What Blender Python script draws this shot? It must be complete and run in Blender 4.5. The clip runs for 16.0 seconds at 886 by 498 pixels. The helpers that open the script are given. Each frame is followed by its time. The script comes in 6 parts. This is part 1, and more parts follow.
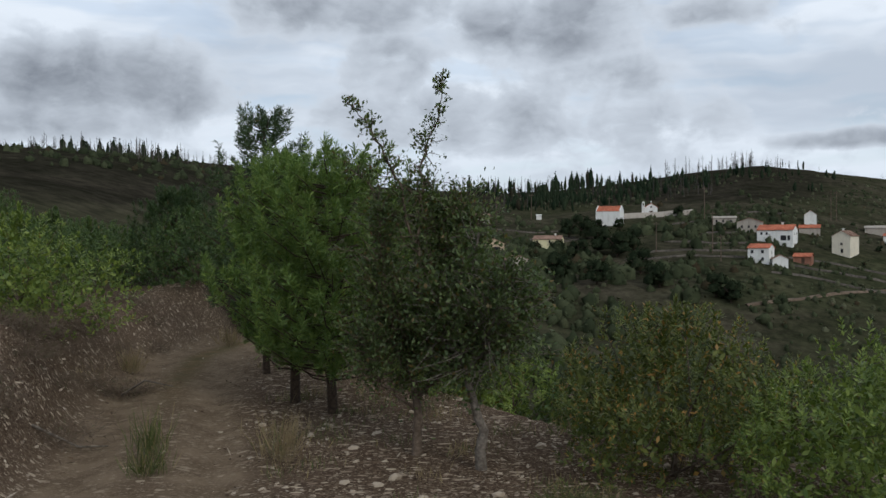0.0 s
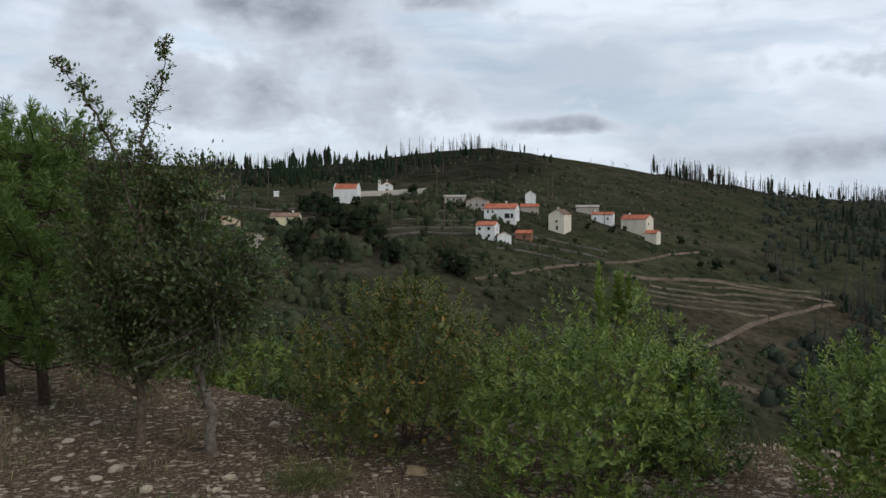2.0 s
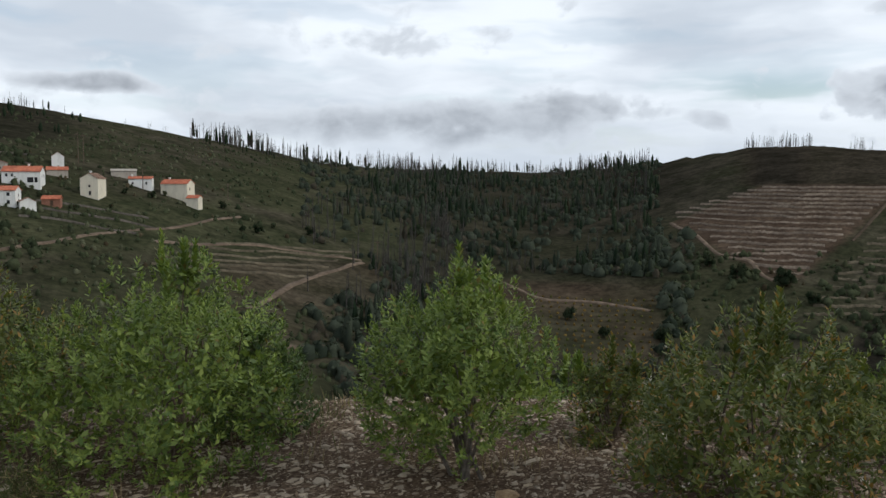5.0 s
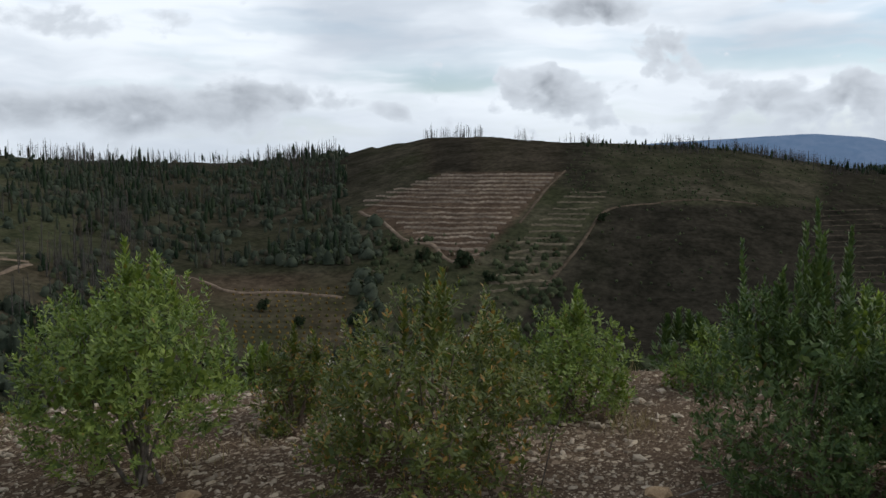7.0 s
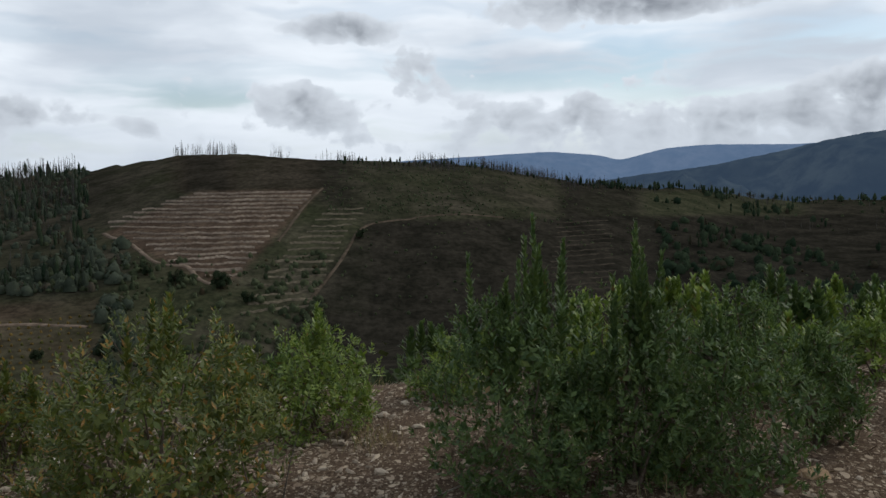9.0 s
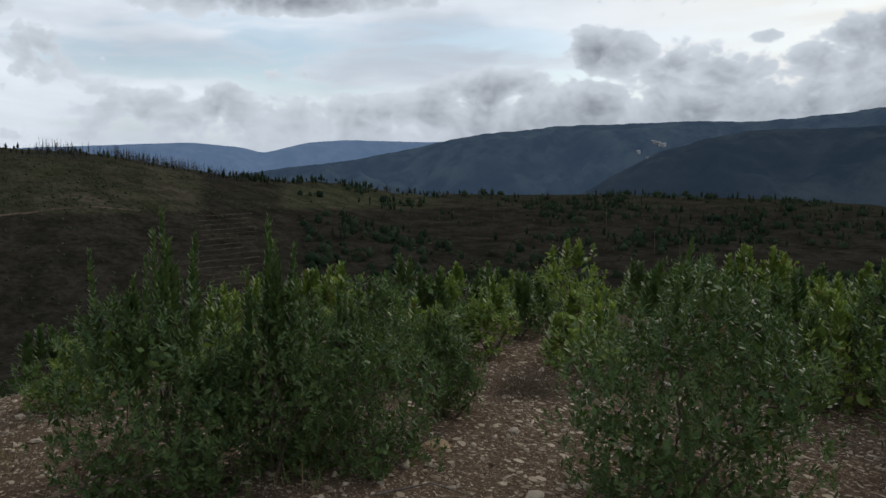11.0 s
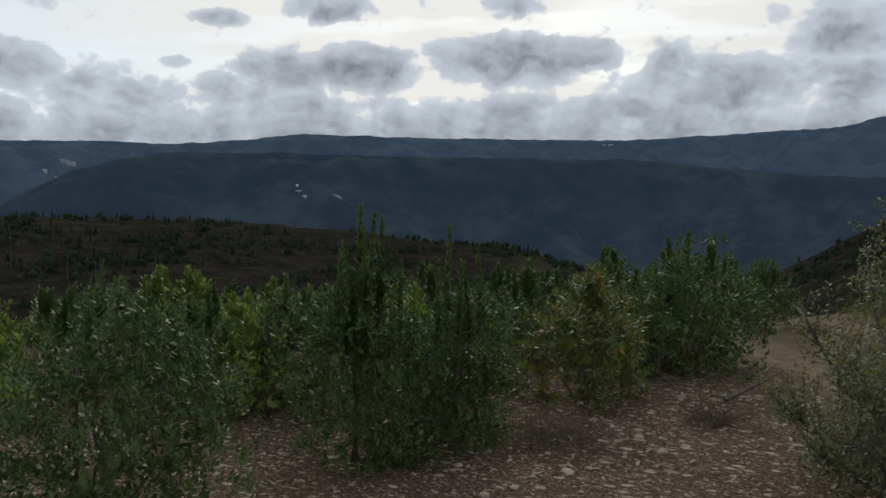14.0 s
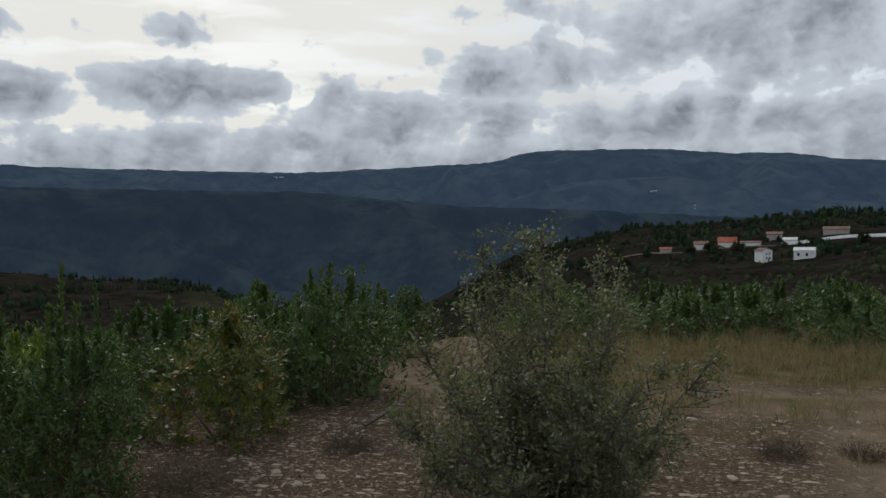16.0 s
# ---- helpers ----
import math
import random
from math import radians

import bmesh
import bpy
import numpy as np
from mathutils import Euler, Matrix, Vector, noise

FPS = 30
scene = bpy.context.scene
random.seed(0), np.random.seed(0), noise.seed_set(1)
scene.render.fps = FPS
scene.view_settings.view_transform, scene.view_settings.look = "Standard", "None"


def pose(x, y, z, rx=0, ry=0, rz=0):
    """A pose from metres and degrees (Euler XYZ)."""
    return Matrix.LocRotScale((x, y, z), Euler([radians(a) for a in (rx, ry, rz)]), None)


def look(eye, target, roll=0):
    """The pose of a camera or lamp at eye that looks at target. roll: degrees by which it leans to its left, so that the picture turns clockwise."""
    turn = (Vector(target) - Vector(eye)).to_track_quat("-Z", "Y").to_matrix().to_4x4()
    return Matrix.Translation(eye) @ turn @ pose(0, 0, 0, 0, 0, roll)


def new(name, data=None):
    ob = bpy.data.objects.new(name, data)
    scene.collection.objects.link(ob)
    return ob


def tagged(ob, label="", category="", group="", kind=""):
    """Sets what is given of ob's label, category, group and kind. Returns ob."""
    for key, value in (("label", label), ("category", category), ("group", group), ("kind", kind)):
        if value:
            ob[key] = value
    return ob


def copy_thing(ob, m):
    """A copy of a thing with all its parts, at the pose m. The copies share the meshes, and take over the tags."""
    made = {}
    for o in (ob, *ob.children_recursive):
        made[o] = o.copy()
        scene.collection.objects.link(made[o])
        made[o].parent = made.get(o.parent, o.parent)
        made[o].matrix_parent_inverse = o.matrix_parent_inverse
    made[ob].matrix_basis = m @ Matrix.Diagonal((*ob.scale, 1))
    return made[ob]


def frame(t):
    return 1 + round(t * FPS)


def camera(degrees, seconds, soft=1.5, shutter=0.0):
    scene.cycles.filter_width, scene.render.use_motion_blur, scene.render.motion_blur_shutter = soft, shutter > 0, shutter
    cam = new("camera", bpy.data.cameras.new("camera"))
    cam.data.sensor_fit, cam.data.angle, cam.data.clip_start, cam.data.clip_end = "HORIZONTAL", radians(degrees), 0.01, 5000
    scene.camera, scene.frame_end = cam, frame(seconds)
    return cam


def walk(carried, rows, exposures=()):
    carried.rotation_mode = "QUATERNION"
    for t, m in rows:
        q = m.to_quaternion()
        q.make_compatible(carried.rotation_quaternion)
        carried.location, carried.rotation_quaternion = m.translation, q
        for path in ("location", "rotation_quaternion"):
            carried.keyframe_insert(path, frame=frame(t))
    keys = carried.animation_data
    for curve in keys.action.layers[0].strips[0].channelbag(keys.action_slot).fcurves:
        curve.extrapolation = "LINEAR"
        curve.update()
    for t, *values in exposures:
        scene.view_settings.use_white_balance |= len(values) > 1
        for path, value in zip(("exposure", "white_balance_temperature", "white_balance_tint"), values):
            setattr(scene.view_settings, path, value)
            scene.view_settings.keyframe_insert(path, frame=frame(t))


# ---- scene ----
cam = camera(54.77, 16.0, soft=1.5)
# seconds, place, tilt, roll, heading
PATH = [
    (0.0, -0.000, 0.000, 2.200, 89.33, 0.26, -0.00),
    (0.5, 0.005, 0.029, 2.189, 89.15, 0.39, -4.30),
    (1.0, 0.016, 0.023, 2.199, 89.00, 0.34, -8.13),
    (1.5, 0.056, 0.055, 2.182, 88.53, 0.44, -12.65),
    (2.0, 0.063, 0.044, 2.186, 87.76, 0.07, -17.41),
    (2.5, 0.093, 0.084, 2.174, 86.97, -0.07, -22.41),
    (3.0, 0.141, 0.060, 2.172, 86.22, -0.04, -27.27),
    (3.2, 0.160, 0.062, 2.182, 86.06, -0.07, -29.09),
    (5.3, -0.027, 0.313, 2.180, 85.29, -0.35, -50.68),
    (5.5, -0.035, 0.290, 2.183, 85.16, -0.44, -52.86),
    (6.0, -0.025, 0.258, 2.182, 85.08, -0.47, -58.18),
    (6.5, 0.011, 0.227, 2.181, 84.84, -0.21, -63.31),
    (7.0, 0.037, 0.180, 2.178, 84.78, 0.38, -67.95),
    (7.5, 0.028, 0.131, 2.173, 85.26, 0.39, -72.22),
    (8.0, 0.047, 0.081, 2.188, 85.69, 0.65, -76.17),
    (8.2, 0.059, 0.070, 2.196, 85.79, 0.83, -77.87),
    (10.3, 0.116, -0.089, 2.174, 85.14, 0.31, -97.25),
    (10.5, 0.102, -0.086, 2.181, 85.07, 0.31, -100.26),
    (11.0, 0.071, -0.080, 2.191, 85.09, 0.03, -107.47),
    (11.5, 0.100, -0.101, 2.186, 85.15, -0.32, -113.05),
    (12.0, 0.115, -0.117, 2.185, 85.44, -0.86, -118.50),
    (12.5, 0.131, -0.105, 2.185, 85.60, -0.86, -124.47),
    (13.0, 0.141, -0.131, 2.178, 85.64, -0.49, -131.46),
    (13.5, 0.114, -0.148, 2.179, 85.93, -0.42, -138.56),
    (14.0, 0.058, -0.114, 2.187, 86.61, -0.32, -145.15),
    (14.5, -0.015, -0.093, 2.200, 87.16, 0.18, -150.73),
    (15.0, -0.099, -0.153, 2.203, 87.54, 0.67, -156.45),
    (15.5, -0.205, -0.221, 2.210, 87.95, 0.74, -161.71),
    (16.0, -0.294, -0.286, 2.212, 88.70, 0.55, -166.78),
]
walk(cam, [(t, pose(*row)) for t, *row in PATH],
     [(t, stops, kelvin, 8) for t, stops, kelvin in ((0.0, 0.12, 6100), (3.0, 0.2, 6150), (5.5, 0.32, 6300), (8.0, 0.26, 6280), (10.5, 0.15, 6250), (12.5, 0.06, 6250), (14.0, 0.04, 6250), (16.0, -0.05, 6250))])

# ---------------------------------------------------------------- world and sun
SUN_AZ, SUN_EL = 150.0, 32.0


class Nodes:
    """Small helper to write node trees in one line each."""

    def __init__(self, tree):
        self.tree = tree
        tree.nodes.clear()

    def add(self, kind):
        return self.tree.nodes.new(kind)

    def link(self, source, target):
        self.tree.links.new(source, target)

    def feed(self, socket, value):
        if isinstance(value, bpy.types.NodeSocket):
            self.link(value, socket)
        else:
            socket.default_value = value

    def math(self, op, a, b=0.0, c=0.0, clamp=False):
        n = self.add("ShaderNodeMath")
        n.operation, n.use_clamp = op, clamp
        for socket, value in zip(n.inputs, (a, b, c)):
            self.feed(socket, value)
        return n.outputs[0]

    def vec(self, op, a, b=(0, 0, 0), scale=1.0):
        n = self.add("ShaderNodeVectorMath")
        n.operation = op
        self.feed(n.inputs[0], a)
        self.feed(n.inputs[1], b)
        self.feed(n.inputs[3], scale)
        return n.outputs[1] if op in ("LENGTH", "DOT_PRODUCT", "DISTANCE") else n.outputs[0]

    def noise(self, vector, scale, detail=4.0, rough=0.5, colour=False, distortion=0.0):
        n = self.add("ShaderNodeTexNoise")
        if vector is not None:
            self.link(vector, n.inputs["Vector"])
        n.inputs["Scale"].default_value = scale
        n.inputs["Detail"].default_value = detail
        n.inputs["Roughness"].default_value = rough
        n.inputs["Distortion"].default_value = distortion
        return n.outputs["Color" if colour else "Fac"]

    def span(self, value, a, b, c=0.0, d=1.0, smooth=True):
        n = self.add("ShaderNodeMapRange")
        n.interpolation_type = "SMOOTHSTEP" if smooth else "LINEAR"
        for socket, v in zip(n.inputs, (value, a, b, c, d)):
            self.feed(socket, v)
        return n.outputs[0]

    def mix(self, fac, a, b, blend="MIX"):
        n = self.add("ShaderNodeMix")
        n.data_type, n.blend_type = "RGBA", blend
        self.feed(n.inputs[0], fac)
        self.feed(n.inputs[6], a if not isinstance(a, tuple) else (*a[:3], 1))
        self.feed(n.inputs[7], b if not isinstance(b, tuple) else (*b[:3], 1))
        return n.outputs[2]


# grey cumulus, sector by sector: heading, height and half sizes in degrees, weight
CLOUDS_NORTH = [
    (-22.0, 9.8, 8.5, 2.6, 0.95), (-24.9, 7.4, 7.2, 1.5, 0.8), (-6.9, 14.9, 8.6, 1.7, 0.8), (-3.5, 11.6, 3.4, 2.3, 0.7), (7.0, 13.9, 6.3, 2.3, 0.9), (2.5, 7.8, 12.5, 2.5, 0.65),
    (10.3, 10.1, 4.8, 1.9, 0.6), (17.1, 14.2, 3.1, 1.2, 0.65), (17.8, 7.8, 2.1, 1.1, 0.5), (25.3, 5.9, 4.6, 0.6, 0.75), (14.2, 6.9, 4.3, 3.1, 0.5), (32.7, 4.1, 2.3, 0.7, 0.45)]
CLOUDS_EAST = [
    (46.6, 3.7, 12.0, 1.3, 0.75), (47.5, 9.1, 8.3, 1.0, 0.35), (48.7, 3.8, 10.1, 1.5, 0.8), (55.3, 4.5, 6.5, 1.2, 0.8), (64.4, 3.8, 1.2, 0.7, 0.6), (57.4, 2.6, 5.5, 0.7, 0.5),
    (75.2, 4.9, 4.1, 1.7, 0.8), (72.3, 4.0, 3.0, 0.7, 0.6), (82.7, 7.2, 2.2, 1.9, 0.85), (78.1, 10.3, 3.7, 0.9, 0.9), (87.9, 4.3, 2.6, 1.5, 0.75), (93.3, 4.5, 2.5, 1.4, 0.75), (83.2, 2.7, 17.6, 0.8, 0.5)]
CLOUDS_SOUTH_EAST = [
    (97.1, 11.4, 10.2, 1.2, 1.0), (98.4, 3.7, 4.1, 1.3, 0.7), (104.3, 3.7, 3.8, 1.2, 0.65), (111.1, 5.2, 5.3, 1.7, 0.8), (118.7, 7.8, 2.7, 1.6, 0.85), (124.0, 6.3, 4.3, 1.6, 0.8), (127.8, 8.7, 1.2, 0.5, 0.6),
    (131.8, 6.8, 2.8, 1.2, 0.8), (111.8, 3.3, 26.3, 0.8, 0.55), (134.5, 8.2, 3.3, 1.4, 0.85), (139.8, 8.4, 3.9, 1.4, 0.85), (130.4, 11.4, 1.6, 0.5, 0.7), (138.0, 12.2, 3.0, 1.1, 0.9), (134.6, 5.4, 11.7, 1.3, 0.65)]
CLOUDS_SOUTH = [
    (150.6, 9.1, 5.6, 1.7, 1.0), (159.7, 8.0, 2.1, 1.6, 0.9), (149.6, 12.9, 2.6, 1.2, 0.8), (153.2, 5.6, 11.9, 1.3, 0.75), (164.2, 6.6, 5.7, 1.5, 0.85), (170.2, 9.8, 3.7, 1.1, 0.85), (165.9, 7.0, 9.5, 1.9, 0.75),
    (173.4, 10.8, 6.7, 1.6, 0.75), (183.8, 6.7, 11.4, 1.7, 0.85), (188.8, 9.9, 6.5, 1.9, 0.65), (188.0, 13.0, 12.0, 3.2, 0.9), (174.9, 14.3, 7.4, 1.0, 0.55), (150.8, 4.6, 14.2, 1.2, 0.6), (190.5, 5.1, 6.3, 0.7, 0.6)]


def build_world():
    world = bpy.data.worlds.new("overcast_sky")
    scene.world = world
    world.use_nodes = True
    n = Nodes(world.node_tree)
    way = n.add("ShaderNodeTexCoord").outputs["Generated"]
    sep = n.add("ShaderNodeSeparateXYZ")
    n.link(way, sep.inputs[0])
    c, s = math.cos(radians(80)), math.sin(radians(80))
    ahead = n.vec("DOT_PRODUCT", way, (s, c, 0))
    side = n.vec("DOT_PRODUCT", way, (c, -s, 0))
    az = n.math("ADD", n.math("MULTIPLY", n.math("ARCTAN2", side, ahead), 57.296), 80.0)
    el = n.math("MULTIPLY", n.math("ARCSINE", sep.outputs[2]), 57.296)
    flat = n.add("ShaderNodeCombineXYZ")
    n.link(az, flat.inputs[0]), n.link(el, flat.inputs[1])
    swirl = n.vec("SUBTRACT", n.noise(flat.outputs[0], 0.2, 3, 0.5, colour=True), (0.5, 0.5, 0.5))
    torn = n.vec("ADD", flat.outputs[0], n.vec("MULTIPLY", swirl, (3.4, 1.5, 0.0)))
    # heaps of cloud; beyond the listed sectors and overhead the cover goes on
    bias = n.math("MAXIMUM", n.span(el, 14.5, 20.0, 0.0, 0.62), n.span(n.math("ABSOLUTE", n.math("SUBTRACT", az, 82.0)), 114.0, 128.0, 0.0, 0.6))
    for ca, ce, wa, we, amount in CLOUDS_NORTH + CLOUDS_EAST + CLOUDS_SOUTH_EAST + CLOUDS_SOUTH:
        d = n.vec("LENGTH", n.vec("MULTIPLY", n.vec("SUBTRACT", torn, (ca, ce, 0)), (1 / wa, 1 / we, 0)))
        bias = n.math("SMOOTH_MAX", bias, n.span(d, 1.75, 0.35, 0.0, amount), 0.12)
    # a low unbroken bank along the horizon
    bias = n.math("SMOOTH_MAX", bias, n.math("MULTIPLY", n.span(el, 9.4, 3.4, 0.0, 0.92), n.span(az, 72.0, 112.0, 0.30, 1.0)), 0.12)
    bias = n.math("ADD", bias, n.math("MULTIPLY", n.span(az, 105.0, 128.0, 0.0, 0.17), n.span(el, 15.0, 9.0)))
    crisp = n.span(az, 30.0, 80.0)

    def billows(shift):
        """Uneven thickness of the cloud at a place in the sky, moved by shift degrees."""
        here = n.vec("ADD", torn, shift)
        billow = n.noise(n.vec("MULTIPLY", here, (1.0, 1.5, 1.0)), 0.26, 8, 0.56)
        heads = n.add("ShaderNodeTexVoronoi")
        heads.feature = "SMOOTH_F1"
        n.link(n.vec("MULTIPLY", here, (1.0, 1.25, 1.0)), heads.inputs["Vector"])
        for socket, value in (("Scale", 0.55), ("Detail", 2.0), ("Roughness", 0.5), ("Smoothness", 0.5)):
            heads.inputs[socket].default_value = value
        lumps = n.math("MULTIPLY", n.math("SUBTRACT", 0.42, heads.outputs["Distance"]), n.math("MULTIPLY_ADD", crisp, 0.22, 0.10))
        return n.math("ADD", n.math("MULTIPLY", n.math("SUBTRACT", billow, 0.5), 1.05), lumps)

    rough, rough_above = billows((0, 0, 0)), billows((0.25, 0.8, 0))
    thick = n.math("MULTIPLY_ADD", bias, 0.62, rough)
    cover = n.span(thick, n.math("MULTIPLY_ADD", crisp, 0.05, 0.05), n.math("MULTIPLY_ADD", crisp, -0.02, 0.26))
    lit = n.math("ADD", n.math("MULTIPLY", n.math("SUBTRACT", rough, rough_above), 2.4), 0.30, clamp=True)
    deep = n.span(thick, 0.14, 0.68)
    sky = n.add("ShaderNodeTexSky")
    sky.sky_type = "NISHITA"
    sky.sun_disc, sky.sun_elevation, sky.sun_rotation = False, radians(SUN_EL), radians(SUN_AZ)
    blue = n.vec("SCALE", sky.outputs[0], scale=0.10)
    streak = n.noise(n.vec("MULTIPLY", torn, (0.16, 1.0, 1.0)), 0.5, 3, 0.5)
    haze = n.noise(n.vec("MULTIPLY", torn, (0.4, 1.5, 1.0)), 0.11, 5, 0.5)
    veil_amount = n.span(streak, 0.36, 0.54, 0.72, 1.0)
    for ca, ce, wa, we, amount in ((103.0, 7.6, 30.0, 3.4, 0.6), (68.0, 5.7, 11.0, 1.6, 0.5)):
        gap = n.vec("LENGTH", n.vec("MULTIPLY", n.vec("SUBTRACT", torn, (ca, ce, 0)), (1 / wa, 1 / we, 0)))
        veil_amount = n.math("SUBTRACT", veil_amount, n.math("MULTIPLY", n.span(gap, 1.0, 0.2, 0.0, amount), n.span(streak, 0.62, 0.42)), clamp=True)
    to_sun = n.vec("DOT_PRODUCT", way, (math.sin(radians(SUN_AZ)) * math.cos(radians(18)), math.cos(radians(SUN_AZ)) * math.cos(radians(18)), math.sin(radians(18))))
    glow = n.span(to_sun, 0.78, 1.0)
    veil = n.mix(n.span(haze, 0.35, 0.6), (0.50, 0.54, 0.60), (0.76, 0.79, 0.835))
    veil = n.mix(glow, veil, (0.85, 0.82, 0.76))
    clear = n.mix(veil_amount, blue, veil)
    grey = n.mix(deep, (0.56, 0.59, 0.635), (0.195, 0.21, 0.24))
    grey = n.mix(n.math("MULTIPLY", lit, 0.6), grey, (0.66, 0.69, 0.74))
    colour = n.mix(cover, clear, grey)
    low = n.span(el, -0.5, 6.0)
    colour = n.mix(n.math("MULTIPLY", n.math("SUBTRACT", 1.0, low), 0.62), colour, (0.50, 0.54, 0.60))
    back = n.add("ShaderNodeBackground")
    n.link(colour, back.inputs[0])
    back.inputs[1].default_value = 1.0
    out = n.add("ShaderNodeOutputWorld")
    n.link(back.outputs[0], out.inputs[0])


build_world()
sun = new("sun", bpy.data.lights.new("sun", "SUN"))
sun.data.energy, sun.data.angle, sun.data.color = 1.0, radians(14), (1.0, 0.93, 0.82)
sun.matrix_world = look((0, 0, 0), (-math.sin(radians(SUN_AZ)), -math.cos(radians(SUN_AZ)), -math.tan(radians(SUN_EL))))

# ---------------------------------------------------------------- materials


def material(name):
    m = bpy.data.materials.new(name)
    m.use_nodes = True
    return m, Nodes(m.node_tree)


def finish(n, colour, rough=0.8, bump=None, strength=0.4, distance=0.02, spec=0.3, metal=0.0):
    p = n.add("ShaderNodeBsdfPrincipled")
    n.feed(p.inputs["Base Color"], colour if not isinstance(colour, tuple) else (*colour[:3], 1))
    n.feed(p.inputs["Roughness"], rough)
    p.inputs["Specular IOR Level"].default_value = spec
    p.inputs["Metallic"].default_value = metal
    if bump is not None:
        b = n.add("ShaderNodeBump")
        b.inputs["Strength"].default_value, b.inputs["Distance"].default_value = strength, distance
        n.link(bump, b.inputs["Height"])
        n.link(b.outputs[0], p.inputs["Normal"])
    out = n.add("ShaderNodeOutputMaterial")
    n.link(p.outputs[0], out.inputs[0])
    return p, out


def place(n):
    return n.add("ShaderNodeTexCoord").outputs["Object"]


def leaf_material(name, dark, light, odd, odd_share=0.06, rough=0.5, through_light=0.25, spec=0.25):
    """Leaves that vary leaf by leaf; a few have turned."""
    m, n = material(name)
    rnd = n.add("ShaderNodeNewGeometry").outputs["Random Per Island"]
    col = n.mix(n.span(rnd, 0.0, 1.0 - odd_share, smooth=False), dark, light)
    col = n.mix(n.span(rnd, 1.0 - odd_share, 1.0 - odd_share + 0.01), col, odd)
    patch = n.noise(place(n), 3.0, 2)
    col = n.mix(n.span(patch, 0.3, 0.7, 0.0, 0.45), col, dark)
    p, out = finish(n, col, rough, spec=spec)
    t = n.add("ShaderNodeBsdfTranslucent")
    n.link(n.mix(1.0, col, (1.5, 1.6, 0.7), "MULTIPLY"), t.inputs[0])
    mixed = n.add("ShaderNodeMixShader")
    mixed.inputs[0].default_value = through_light
    n.link(p.outputs[0], mixed.inputs[1]), n.link(t.outputs[0], mixed.inputs[2])
    n.link(mixed.outputs[0], out.inputs[0])
    return m


def simple_material(name, a, b, scale, rough=0.85, bump=0.4, spec=0.2, distance=0.02, island=0.0):
    m, n = material(name)
    pos = place(n)
    f = n.noise(pos, scale, 6, 0.6)
    g = n.noise(pos, scale * 0.15, 3)
    col = n.mix(n.span(f, 0.3, 0.7), a, b)
    col = n.mix(n.span(g, 0.35, 0.65, 0.0, 0.5), col, tuple(0.6 * v for v in a))
    if island:
        rnd = n.add("ShaderNodeNewGeometry").outputs["Random Per Island"]
        col = n.mix(n.math("MULTIPLY", rnd, island), col, b)
    finish(n, col, rough, f, bump, distance, spec)
    return m


def plaster_material(name, colour, stain):
    m, n = material(name)
    pos = place(n)
    f = n.noise(pos, 6.0, 6, 0.6)
    g = n.noise(n.vec("MULTIPLY", pos, (1.0, 1.0, 0.25)), 0.8, 5, 0.65)
    col = n.mix(n.span(g, 0.45, 0.75, 0.0, 0.7), colour, stain)
    finish(n, n.mix(n.span(f, 0.4, 0.8, 0.0, 0.25), col, stain), 0.9, f, 0.3, 0.01, 0.2)
    return m


LEAF_FRESH = leaf_material("arbutus_leaf_fresh", (0.068, 0.112, 0.028), (0.270, 0.330, 0.080), (0.22, 0.14, 0.04), 0.02, 0.48, 0.24, 0.25)
LEAF_DEEP = leaf_material("arbutus_leaf_deep", (0.040, 0.072, 0.028), (0.128, 0.176, 0.058), (0.16, 0.11, 0.05), 0.015, 0.5, 0.18, 0.16)
LEAF_AUTUMN = leaf_material("arbutus_leaf_turning", (0.050, 0.072, 0.022), (0.172, 0.186, 0.050), (0.34, 0.19, 0.055), 0.10, 0.48, 0.24, 0.25)
LEAF_OAK = leaf_material("cork_oak_leaf", (0.044, 0.070, 0.028), (0.135, 0.172, 0.064), (0.15, 0.10, 0.04), 0.06, 0.5)
LEAF_GREY = leaf_material("holm_oak_leaf", (0.085, 0.098, 0.052), (0.24, 0.245, 0.145), (0.17, 0.12, 0.06), 0.05, 0.5)
NEEDLE_DARK = leaf_material("pine_needle_dark", (0.026, 0.052, 0.020), (0.070, 0.105, 0.038), (0.14, 0.08, 0.03), 0.02, 0.5, 0.15)
NEEDLE_LIGHT = leaf_material("pine_needle_light", (0.070, 0.130, 0.034), (0.215, 0.285, 0.074), (0.14, 0.10, 0.03), 0.01, 0.5, 0.2)
SCRUB = leaf_material("hillside_scrub", (0.029, 0.038, 0.021), (0.082, 0.094, 0.052), (0.060, 0.045, 0.028), 0.05, 0.7, 0.1, spec=0.0)
WOODS = leaf_material("far_wood_foliage", (0.014, 0.025, 0.015), (0.046, 0.062, 0.035), (0.045, 0.036, 0.025), 0.06, 0.7, 0.08, spec=0.0)
OLIVE = leaf_material("village_tree_foliage", (0.014, 0.022, 0.012), (0.042, 0.054, 0.030), (0.05, 0.045, 0.028), 0.05, 0.6, 0.1, spec=0.0)
DRY_LEAF = leaf_material("dry_stalk", (0.16, 0.12, 0.07), (0.34, 0.27, 0.17), (0.10, 0.13, 0.05), 0.10, 0.8, 0.2)
HEATHER = leaf_material("dead_heather", (0.075, 0.055, 0.042), (0.19, 0.145, 0.11), (0.08, 0.09, 0.04), 0.10, 0.85, 0.1)
